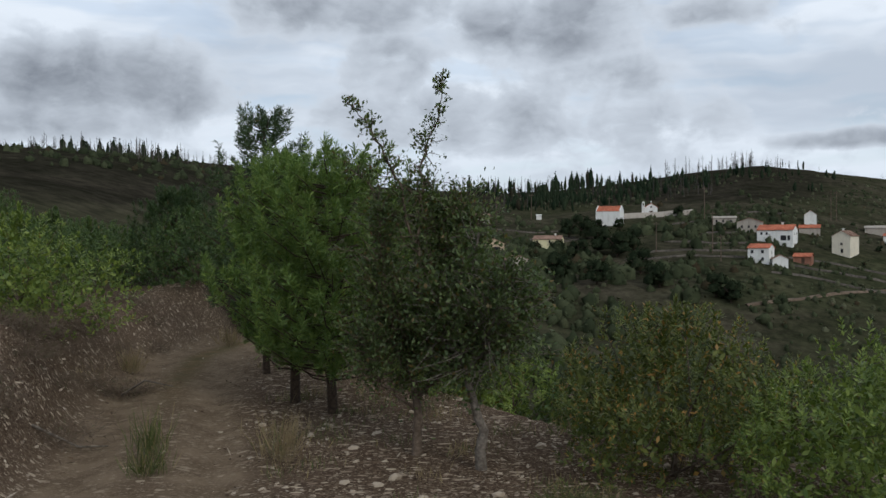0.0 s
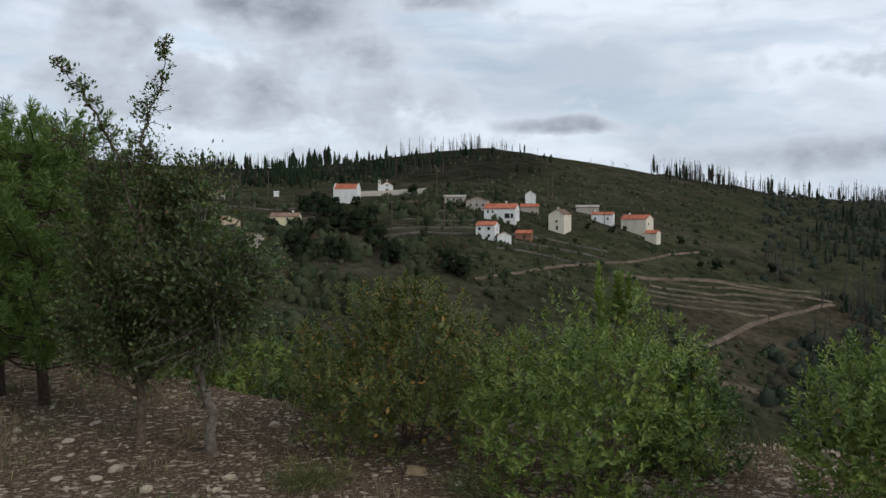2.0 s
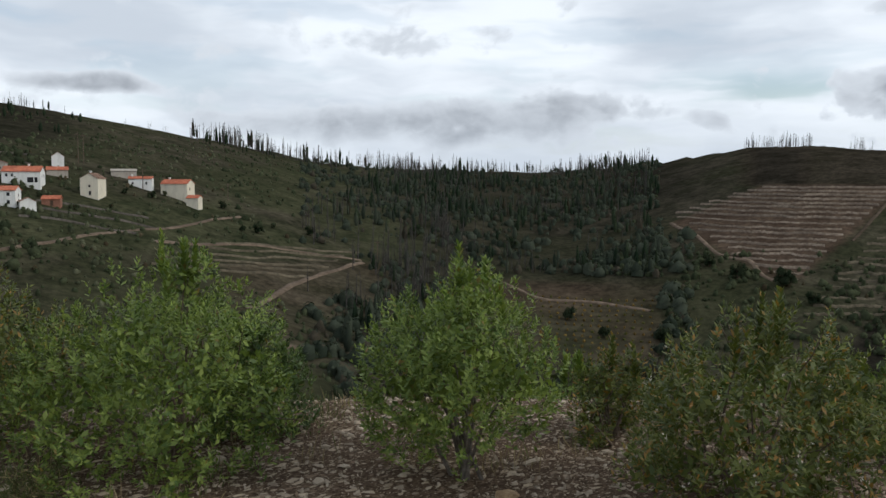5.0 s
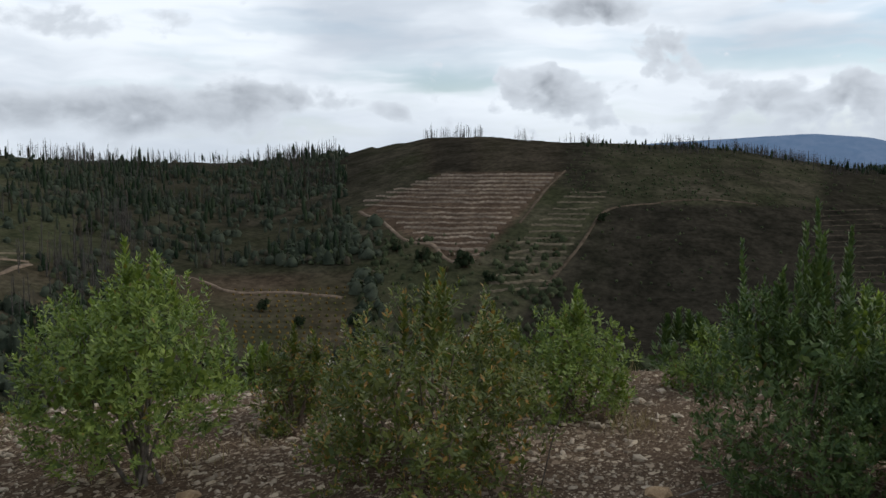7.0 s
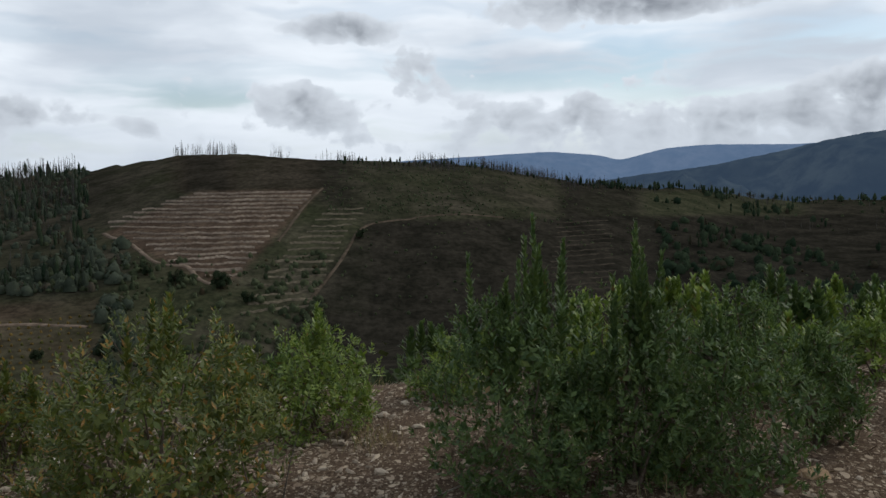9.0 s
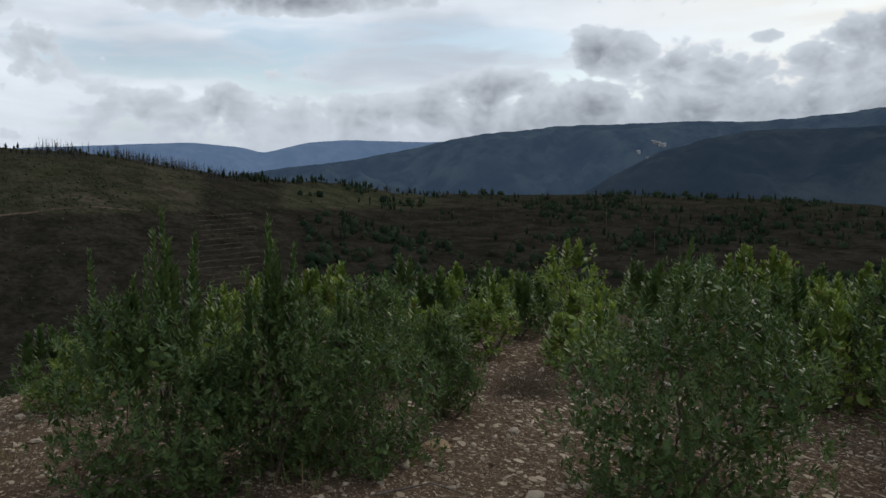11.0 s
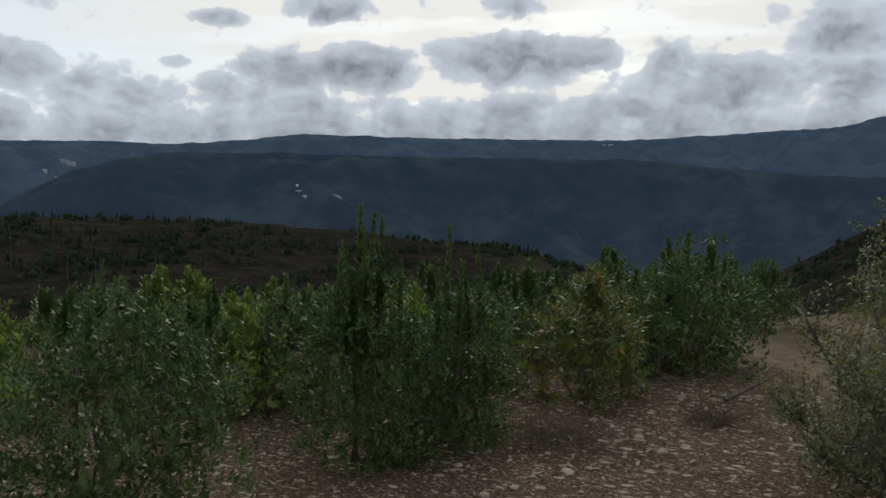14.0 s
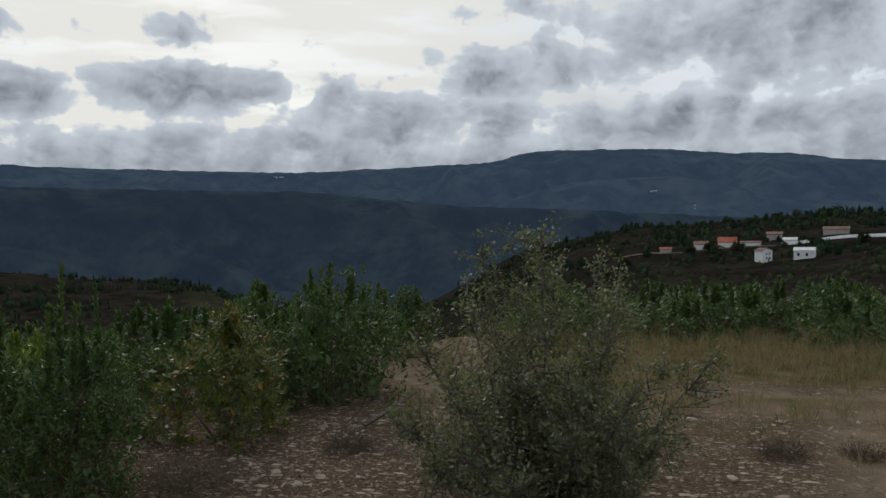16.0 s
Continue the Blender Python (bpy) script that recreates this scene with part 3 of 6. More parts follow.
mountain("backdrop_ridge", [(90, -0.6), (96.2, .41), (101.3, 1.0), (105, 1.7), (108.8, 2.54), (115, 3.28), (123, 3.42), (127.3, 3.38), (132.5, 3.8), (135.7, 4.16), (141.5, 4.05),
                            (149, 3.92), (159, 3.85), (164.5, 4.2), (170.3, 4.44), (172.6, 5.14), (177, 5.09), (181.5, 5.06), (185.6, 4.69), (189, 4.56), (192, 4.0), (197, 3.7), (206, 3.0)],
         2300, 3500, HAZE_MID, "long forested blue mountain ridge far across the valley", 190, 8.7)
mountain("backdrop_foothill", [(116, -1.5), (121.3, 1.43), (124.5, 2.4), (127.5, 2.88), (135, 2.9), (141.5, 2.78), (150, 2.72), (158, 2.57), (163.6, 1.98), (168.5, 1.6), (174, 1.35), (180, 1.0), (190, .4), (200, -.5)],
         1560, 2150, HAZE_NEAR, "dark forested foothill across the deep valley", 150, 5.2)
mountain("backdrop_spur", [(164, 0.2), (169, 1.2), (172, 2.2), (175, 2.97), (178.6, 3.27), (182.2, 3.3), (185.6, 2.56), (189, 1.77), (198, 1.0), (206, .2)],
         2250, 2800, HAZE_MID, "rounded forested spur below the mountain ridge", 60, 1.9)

PALE = simple_material("distant_whitewash", (0.36, 0.36, 0.37), (0.62, 0.62, 0.62), 0.05, spec=0.0)


def hamlet(surface, az, level, count, spread, size, seed):
    """A cluster of white house blocks on a far mountainside; level: 0 at its foot, 1 at its crest."""
    g = np.random.default_rng(seed)
    grid, X, Y, Z = SURFACES[surface]
    bm = bmesh.new()
    for _ in range(count):
        i = int(np.clip(np.argmin(np.abs(grid - az - g.normal(0, spread))), 0, len(grid) - 1))
        j = int(np.clip(round((level + g.normal(0, .012)) * 25), 1, 27))
        cx, cy, cz = X[i, j], Y[i, j], Z[i, j]
        w, d, h = size * g.uniform(.5, 1.4), size * .7, size * g.uniform(.4, .8)
        vs = [bm.verts.new((cx + a, cy + b_, cz + c_)) for a, b_, c_ in ((-w, -d, -9), (w, -d, -9), (w, d, -9), (-w, d, -9), (-w, -d, h), (w, -d, h), (w, d, h), (-w, d, h), (-w, 0, h * 1.5), (w, 0, h * 1.5))]
        for q in ((0, 1, 5, 4), (2, 3, 7, 6), (4, 5, 9, 8), (6, 7, 8, 9)):
            bm.faces.new([vs[k] for k in q])
        bm.faces.new([vs[k] for k in (1, 2, 6, 9, 5)]), bm.faces.new([vs[k] for k in (3, 0, 4, 8, 7)])
    me = bpy.data.meshes.new("distant_hamlet")
    bm.to_mesh(me)
    bm.free()
    me.materials.append(PALE)
    return tagged(new("distant_hamlet", me), "tiny white hamlet on a distant forested mountainside", "hamlet", kind="stuff")


hamlet("backdrop_ridge", 121.4, .58, 15, .45, 7.5, 1)
hamlet("backdrop_ridge", 106.6, .52, 5, .2, 4, 2)
hamlet("backdrop_foothill", 135.6, .52, 7, .18, 3.4, 3)
hamlet("backdrop_foothill", 138.2, .47, 5, .14, 3.2, 4)
hamlet("backdrop_ridge", 156.0, .80, 4, .2, 4, 5)
hamlet("backdrop_spur", 180.6, .75, 3, .15, 3, 6)
hamlet("backdrop_spur", 183.2, .62, 2, .1, 2.5, 7)

# ---------------------------------------------------------------- far woods and scrub


def polar_scatter(count, a0, a1, u0, u1, seed, clump=0.0, scale=60.0):
    """Spots between valley floor (0) and ridge (1)."""
    g = np.random.default_rng(seed)
    n = count * 3 if clump else count
    az, u = g.uniform(a0, a1, n), g.uniform(u0, u1, n)
    rr, rv = np.interp(az, TABLE, TABLES[1]), np.interp(az, TABLE, TABLES[2])
    r = rv + (rr - rv) * u
    x, y = r * np.sin(np.radians(az)), r * np.cos(np.radians(az))
    if clump:
        keep = np.argsort(-(fbm(x / scale, y / scale, 3) * clump + g.uniform(0, 1, n)))[:count]
        az, r, x, y = az[keep], r[keep], x[keep], y[keep]
    # cleared ground stays open
    z = land(az, r)
    el = np.degrees(np.arctan2(z - 2.2, r))
    field = (az > 50) & (az < 61.8) & (el > -12.2) & (el < -6.2) | (az > 33) & (az < 42.5) & (el > -8) & (el < -4.2) & (g.uniform(0, 1, len(az)) < .8)
    field |= (az > 61.5) & (az < 77) & (el > -5.4) & (el < 1.8) & (az > 62.5 - (el + 2.5) * 1.6) & (az < 76 + el * .9) & (g.uniform(0, 1, len(az)) < .9)
    az, r, x, y = az[~field], r[~field], x[~field], y[~field]
    return np.stack([x, y, land(az, r)], -1)


def clumps(at, height, width, blades, seed, shape="dome", blade=0.2, body=True):
    """Trees and bushes far off: a dense inner body and loose leaf blades round it; domes for bushes, spires for conifers."""
    g = np.random.default_rng(seed)
    n = len(at)
    ang = g.uniform(0, 2 * np.pi, (n, blades))
    t = g.uniform(0.04, 1, (n, blades))
    if shape == "dome":
        rad = np.sqrt(g.uniform(0.5, 1, (n, blades))) * np.sqrt(np.clip(1 - t ** 2.2, 0.02, 1)) * (0.75 + 0.5 * g.uniform(size=(n, blades)))
    else:
        rad = (1 - t) ** 0.6 * np.sqrt(g.uniform(0.1, 1, (n, blades))) * (.45 + 1.3 * np.minimum(t, .45)) + 0.06
        t = 0.12 + 0.88 * t
    p = at[:, None] + np.stack([np.cos(ang) * rad * width[:, None] / 2, np.sin(ang) * rad * width[:, None] / 2, t * height[:, None]], -1)
    out = np.stack([np.cos(ang), np.sin(ang), (t * 1.6 if shape == "dome" else .3 + .6 * t)], -1) + g.normal(0, .28, (n, blades, 3))
    size = blade * (height * 0.4 + width * 0.6)[:, None] * g.uniform(.6, 1.25, (n, blades))
    p, out, size = p.reshape(-1, 3), unit(out.reshape(-1, 3)), size.ravel()
    along = unit(np.cross(out, g.normal(0, 1, p.shape)) + [0, 0, .25])
    v, f = leaves(p - along * size[:, None] * .5, along, out, size, size * g.uniform(.55, .95, size.shape), full=False)
    if not body:
        return v, f
    levels = ((.0, .66), (.42, .68), (.72, .42), (.88, .05)) if shape == "dome" else ((.05, .30), (.36, .58), (.70, .42), (.96, .04))
    sides = 5
    w = np.linspace(0, 2 * np.pi, sides, endpoint=False)[None, None] + g.uniform(0, 6.3, (n, 1, 1))
    wide = np.array([q for _, q in levels])[None, :, None] * g.uniform(.6, 1.3, (n, 4, sides)) * width[:, None, None] / 2
    up = np.array([q for q, _ in levels])[None, :, None] * height[:, None, None] * g.uniform(.82, 1.1, (n, 4, sides))
    trunk = at[:, None, None] + np.stack([np.cos(w) * wide, np.sin(w) * wide, up], -1)
    i, j = np.meshgrid(np.arange(3), np.arange(sides), indexing="ij")
    q = np.stack([i * sides + j, i * sides + (j + 1) % sides, (i + 1) * sides + (j + 1) % sides, (i + 1) * sides + j], -1).reshape(-1, 4)
    fb = (np.arange(n)[:, None, None] * 4 * sides + q[None]).reshape(-1, 4)
    return np.concatenate([v, trunk.reshape(-1, 3)]), np.concatenate([f, fb + len(v)])


def bare_trees(at, height, seed, twigs=13):
    """Burnt trees: thin trunks with a few upward twigs."""
    g = np.random.default_rng(seed)
    vs, fs, base = [], [], 0
    n = len(at)
    lean = g.normal(0, .03, (n, 2))
    a, b = at - [0, 0, 1.0], at + np.stack([lean[:, 0] * height, lean[:, 1] * height, height], -1)
    rad = 0.022 * height * g.uniform(.8, 1.5, n)
    for k in range(3):
        w = 2 * np.pi * k / 3
        o = np.array([math.cos(w), math.sin(w), 0])
        w2 = 2 * np.pi * (k + 1) / 3
        o2 = np.array([math.cos(w2), math.sin(w2), 0])
        v = np.stack([a + o * rad[:, None], a + o2 * rad[:, None], b + o2 * rad[:, None] * .25, b + o * rad[:, None] * .25], 1)
        vs.append(v.reshape(-1, 3)), fs.append(np.arange(n * 4).reshape(-1, 4) + base)
        base += n * 4
    t = g.uniform(.3, .98, (n, twigs))
    ang = g.uniform(0, 2 * np.pi, (n, twigs))
    root = a[:, None] + (b - a)[:, None] * t[..., None]
    ln = height[:, None] * (1.05 - t) * g.uniform(.18, .42, (n, twigs)) + .4
    way = np.stack([np.cos(ang) * .55, np.sin(ang) * .55, g.uniform(.5, 1.1, (n, twigs))], -1)
    v, f = leaves(root.reshape(-1, 3), way.reshape(-1, 3), g.normal(0, 1, (n * twigs, 3)), ln.ravel(), np.full(n * twigs, .16) * np.repeat(height, twigs) / 10, full=False)
    vs.append(v), fs.append(f + base)
    return np.concatenate(vs), np.concatenate(fs)


def stuff(name, pieces, mat, label, category):
    vs, fs, base = [], [], 0
    for v, f in pieces:
        vs.append(v), fs.append(f + base)
        base += len(v)
    return tagged(mesh_object(name, np.concatenate(vs), np.concatenate(fs), mat), label, category, kind="stuff")


def heights(n, a, b, seed):
    return np.random.default_rng(seed).uniform(a, b, n)


def burnt_band(count, a0, a1, u0, u1, h0, h1, seed, clump=0.0):
    p = polar_scatter(count, a0, a1, u0, u1, seed, 2.2 * clump, 34.0)
    return bare_trees(p, h0 + (h1 - h0) * heights(len(p), 0, 1, seed + 1) ** 1.8, seed + 2)


def spire_band(count, a0, a1, u0, u1, h0, h1, seed, clump=0.0, slim=0.24, blades=26):
    p = polar_scatter(count, a0, a1, u0, u1, seed, clump)
    h = h0 + (h1 - h0) * heights(len(p), 0, 1, seed + 1) ** 1.7
    return clumps(p, h, h * slim * heights(len(p), .7, 1.4, seed + 3), blades, seed + 2, "spire", 0.125)


def bush_band(count, a0, a1, u0, u1, h0, h1, seed, clump=0.0, blades=9):
    p = polar_scatter(count, a0, a1, u0, u1, seed, clump)
    h = heights(len(p), h0, h1, seed + 1)
    return clumps(p - [0, 0, .15], h, h * heights(len(p), 1.0, 1.9, seed + 3), blades, seed + 2)


stuff("burnt_trees", [
    burnt_band(260, -31, -6, .95, 1.02, 3, 12, 11, 1.4), burnt_band(210, 1, 20, .95, 1.02, 4, 13, 12, 1.6), burnt_band(26, 20, 33, .98, 1.01, 3, 7, 13, 1.2),
    burnt_band(380, 31, 47, .90, 1.02, 5, 18, 14, 1.5), burnt_band(420, 44, 64, .84, 1.02, 5, 17, 15, 1.3), burnt_band(80, 66.6, 70.6, .985, 1.02, 6, 13, 16),
    burnt_band(520, 72.5, 95, .96, 1.02, 3, 9, 17, .8), burnt_band(700, 42, 61, .12, .9, 4, 12, 18, 1.2), burnt_band(620, 79, 106, .86, 1.02, 3, 8, 19, .8),
    burnt_band(520, -30, 22, .62, .95, 4, 10, 20, 1.2), burnt_band(170, 38, 48, .12, .45, 7, 16, 27, 1.0), burnt_band(300, 100, 160, .5, 1.0, 3, 8, 40, 1.5)], CHARRED, "leafless grey and black burnt trees along the ridges", "burnt trees")
stuff("pine_wood", [
    spire_band(34, 1, 18, .975, 1.01, 4, 16, 71, 2.2, .42), spire_band(60, 31, 63, .97, 1.01, 4, 16, 72, 2.4, .34), spire_band(60, -28, -12, .97, 1.01, 4, 12, 73, 2.0, .4),
    spire_band(60, -24, -17, .92, 1.0, 7, 15, 21, 2.0, .4), spire_band(90, 1, 17, .9, .98, 4, 11, 22, 1.4, .4), spire_band(420, 3, 25, .62, .93, 3, 8, 23, 1.2, .55), spire_band(6, 20, 25, .985, 1.0, 6, 12, 24),
    spire_band(90, 32, 62, .86, .98, 4, 12, 25, 1.2, .32), spire_band(420, 41, 61.5, .06, .92, 4, 11, 26, 1.2, .42), spire_band(140, 93, 108, .9, 1.0, 3, 7, 28, .5, .6), spire_band(160, 77, 99, .92, 1.0, 2, 5, 33, .8, .7, 18),
    spire_band(330, 100, 128, .35, .98, 3, 8, 29, 1.8, .6, 18), spire_band(330, 125, 165, .3, .97, 3, 7, 30, 1.8, .6, 18), spire_band(260, 166, 197, .3, 1.0, 2, 6, 31, 1.2, .65, 18)],
    WOODS, "dark conifers and eucalyptus scattered over the valley slopes", "woods")
CANOPY = leaf_material("grey_green_wood", (0.026, 0.035, 0.025), (0.074, 0.086, 0.062), (0.075, 0.062, 0.046), 0.10, 0.7, 0.1, spec=0.0)
TERRACE_BUSH = leaf_material("terrace_bush", (0.050, 0.056, 0.034), (0.135, 0.140, 0.088), (0.10, 0.078, 0.05), 0.08, 0.7, 0.1, spec=0.0)
stuff("terrace_bushes", [bush_band(1000, -2, 37, .05, .9, .7, 2.0, 36, 1.2, 12)], TERRACE_BUSH, "pale olive bushes on the village terraces", "bushes")
stuff("valley_wood", [bush_band(900, 98, 166, .1, 1.0, 2.2, 6.5, 38, 1.8, 14), bush_band(420, 166, 197, .35, 1.0, 2.0, 5.0, 39, 1.2, 14)], WOODS, "dark clumps of trees on the burnt spurs", "woods")
stuff("regrown_wood", [spire_band(520, 40, 61.8, .05, .93, 4, 11, 75, 1.0, .45), bush_band(1700, 38, 61.8, .04, .99, 1.4, 5.0, 34, .7, 14), bush_band(260, 40, 64, .0, .3, 2.5, 7.0, 35, 1.2, 18)], CANOPY, "bluish grey-green young wood on the valley side", "woods")
stuff("hillside_scrub", [
    bush_band(600, -33, 4, .22, .78, .8, 2.2, 41, 1.0), bush_band(900, 0, 22, .0, .62, 1.0, 3.6, 42, 1.6), bush_band(420, 2, 17, .05, .42, 2.0, 5.5, 53, 1.6), bush_band(1200, 16, 44, .02, .95, .6, 1.9, 43, 1.4), bush_band(600, 76, 93, .45, .99, .6, 1.6, 54, 1.0), bush_band(700, 32, 62, .0, .97, .8, 2.8, 44, .8),
    bush_band(600, 59, 76, .0, .26, 1.0, 3.6, 45, .6), bush_band(500, 76, 106, .05, .98, .6, 1.5, 46, .5, 12), bush_band(900, 104, 165, .1, 1.0, .8, 2.6, 47, 1.0, 12), bush_band(500, 165, 197, .0, .75, 1.0, 3.0, 48, .8)],
    SCRUB, "low dark scrub on the hillsides", "scrub")
slope = np.random.default_rng(49)
sa = slope.uniform(-33, 197, 1400)
sb, sv = np.interp(sa, TABLE, TABLES[4]), np.interp(sa, TABLE, TABLES[2])
sr = sb + 4 + (sv - sb) * slope.uniform(0, 1, 1400) ** 1.4
sp = np.stack([sr * np.sin(np.radians(sa)), sr * np.cos(np.radians(sa)), land(sa, sr) - .1], -1)
stuff("slope_scrub", [clumps(sp, heights(1400, .4, 1.3, 50), heights(1400, .8, 2.4, 51), 20, 52, "dome", .2, False)], SCRUB, "scrub on the slope below the hilltop", "scrub")

ORCHARD = leaf_material("rusty_seedlings", (0.10, 0.066, 0.024), (0.22, 0.15, 0.05), (0.07, 0.09, 0.03), 0.3, 0.7, 0.1, spec=0.0)
rows = [(a + .12 * (k % 2), r) for k, r in enumerate(range(274, 346, 6)) for a in np.arange(54.0, 61.5, .55)]
ra, rd = np.array(rows).T
stuff("seedling_rows", [clumps(np.stack([rd * np.sin(np.radians(ra)), rd * np.cos(np.radians(ra)), land(ra, rd) - .05], -1), heights(len(ra), .7, 1.3, 55), heights(len(ra), 1.0, 1.8, 56), 20, 57)],
      ORCHARD, "rows of rust-coloured seedlings on a cleared spur", "seedlings")

# ---------------------------------------------------------------- terraces and dirt roads on the slopes
TERRACE_EARTH = simple_material("terrace_earth", (0.13, 0.10, 0.076), (0.285, 0.232, 0.18), 0.5, 0.95, 0.6, 0.1, 0.2)
TERRACE_DARK = simple_material("terrace_scrub", (0.075, 0.064, 0.044), (0.17, 0.142, 0.098), 0.5, 0.95, 0.6, 0.1, 0.2)
TERRACE_BURNT = simple_material("terrace_burnt", (0.032, 0.027, 0.021), (0.082, 0.068, 0.052), 0.3, 0.95, 0.6, 0.0, 0.2)
DRY_STONE = simple_material("dry_stone_wall", (0.06, 0.053, 0.045), (0.15, 0.13, 0.11), 1.2, 0.95, 0.8, 0.1, 0.15)
DIRT = simple_material("dirt_road", (0.11, 0.081, 0.058), (0.215, 0.162, 0.12), 0.4, 0.95, 0.4, 0.1, 0.1)


def contour(az, z):
    """Distance at which the opposite slope reaches height z, heading by heading."""
    out = []
    for a in az:
        rr, rv = np.interp(a, TABLE, TABLES[1]), np.interp(a, TABLE, TABLES[2])
        r = np.linspace(rv, rr, 160)
        h = land(np.full(160, a), r)
        k = np.argmax(h > z)
        out.append(r[k] if h[k] > z else np.nan)
    return np.array(out)


def ribbon(name, az, r, profile, mat, parent, label=""):
    """A bank, wall or road draped on the slope; profile: (outwards, above ground) pairs."""
    rings = []
    for dr, dz in profile:
        q = r + dr
        rings.append(np.stack([q * np.sin(np.radians(az)), q * np.cos(np.radians(az)), land(az, r) + dz], -1))
    v = np.stack(rings, 1)
    m, k = v.shape[:2]
    i, j = np.meshgrid(np.arange(m - 1), np.arange(k - 1), indexing="ij")
    f = np.stack([i * k + j, (i + 1) * k + j, (i + 1) * k + j + 1, i * k + j + 1], -1).reshape(-1, 4)
    ob = mesh_object(name, v.reshape(-1, 3), f, mat, parent)
    if label:
        ob["label"] = label
    return ob


def terrace_rows(a_of_z, z0, z1, step, mat, name, lip, seed):
    g = np.random.default_rng(seed)
    z = z0
    while z < z1:
        a0, a1 = a_of_z((z - z0) / (z1 - z0))
        a0, a1 = a0 + g.normal(0, .12), a1 + g.normal(0, .12)
        az = np.arange(a0, a1, .16)
        r = contour(az, z)
        ok = ~np.isnan(r)
        if ok.sum() > 6:
            az, r = az[ok], r[ok]
            kern = np.ones(7) / 7
            r = np.convolve(np.pad(r, 3, mode="edge"), kern, "valid") + g.normal(0, .3, len(r)) + 2.2 * fbm(az * .9 + seed, np.full(len(az), z * .7), 3)
            top = lip * g.uniform(.6, 1.3, 1)[0]
            ribbon(name, az, r, [(-.9, -.5), (-.4, top * .8), (.1, top), (.9, top * .9), (1.9, -.1)], mat, GROUND_SHEET)
        z += step * g.uniform(.85, 1.15)


terrace_rows(lambda u: (67.8 - (5.65 - 5.85 * u) * 2.24 if u > .57 else 62.2 + (3.35 - 5.85 * u) * 1.94, 70.2 + 5.7 * u), -37, 1, 1.95, TERRACE_EARTH, "terrace_bank", .75, 61)
terrace_rows(lambda u: (70.6 + 5.8 * u, 75.2 + 3.6 * u), -46, -10, 2.4, TERRACE_DARK, "terrace_bank", .6, 62)
terrace_rows(lambda u: (91.0 + .5 * u, 95.8 - .8 * u), -52, -20, 1.9, TERRACE_BURNT, "terrace_bank", .35, 63)


TRAIL = simple_material("faint_trail", (0.06, 0.048, 0.034), (0.13, 0.10, 0.075), 0.4, 0.95, 0.4, 0.0, 0.1)
# draped dirt roads: heading and distance along each
ROADS = [[(62.2, 478), (63.6, 438), (65.0, 397), (66.0, 390), (67.3, 387), (67.9, 371), (68.8, 364)],
         [(72.9, 409), (74.3, 458), (76.2, 520)],
         [(74.6, 346), (76.9, 386), (78.7, 442), (80.7, 452), (86.0, 473), (88.2, 479)],
         [(19.2, 250), (23.0, 268), (28.7, 313), (32.4, 353), (34.2, 374)],
         [(28.2, 290), (33.6, 328), (38.2, 341), (42.3, 349)],
         [(42.3, 348), (39.3, 318), (37.1, 292), (34.2, 244)],
         [(31.0, 222), (34.2, 224), (37.1, 229), (40.4, 239)],
         [(50.0, 354), (51.3, 355), (54.0, 335), (57.4, 340), (61.5, 327)],
         [(177.8, 439), (181.1, 432), (186, 424), (188.3, 419)]]


def road_ribbon(keys, half, mat, seed, name="dirt_road"):
    keys = np.array(keys, float)
    u = np.linspace(0, len(keys) - 1, 26 * (len(keys) - 1) + 1)
    az, r = (np.interp(u, np.arange(len(keys)), keys[:, k]) for k in (0, 1))
    kern = np.exp(-0.5 * (np.arange(-16, 17) / 6.0) ** 2)
    az, r = (np.convolve(np.pad(v, 16, mode="edge"), kern / kern.sum(), "valid") for v in (az, r))
    x, y = r * np.sin(np.radians(az)), r * np.cos(np.radians(az))
    p = np.stack([x, y], -1)
    t = unit(np.gradient(p, axis=0))
    nrm = np.stack([-t[:, 1], t[:, 0]], -1)
    g = np.random.default_rng(seed)
    w = half * (1 + .3 * fbm(x / 9 + seed, y / 9, 2))
    rows = []
    for k, lift in ((-1.35, -.5), (-1, .3), (0, .38), (1, .3), (1.35, -.5)):
        q = p + nrm * (w * k)[:, None]
        rows.append(np.concatenate([q, (ground_z(q[:, 0], q[:, 1]) + lift)[:, None]], 1))
    v = np.stack(rows, 1)
    m, k = v.shape[:2]
    i, j = np.meshgrid(np.arange(m - 1), np.arange(k - 1), indexing="ij")
    f = np.stack([i * k + j, (i + 1) * k + j, (i + 1) * k + j + 1, i * k + j + 1], -1).reshape(-1, 4)
    return mesh_object(name, v.reshape(-1, 3), f, mat, GROUND_SHEET)


for k, keys in enumerate(ROADS):
    road_ribbon(keys, (.6 if k == 3 else .85) if k not in (1, 2) else .7, DIRT if k not in (1, 2) else TRAIL, k)
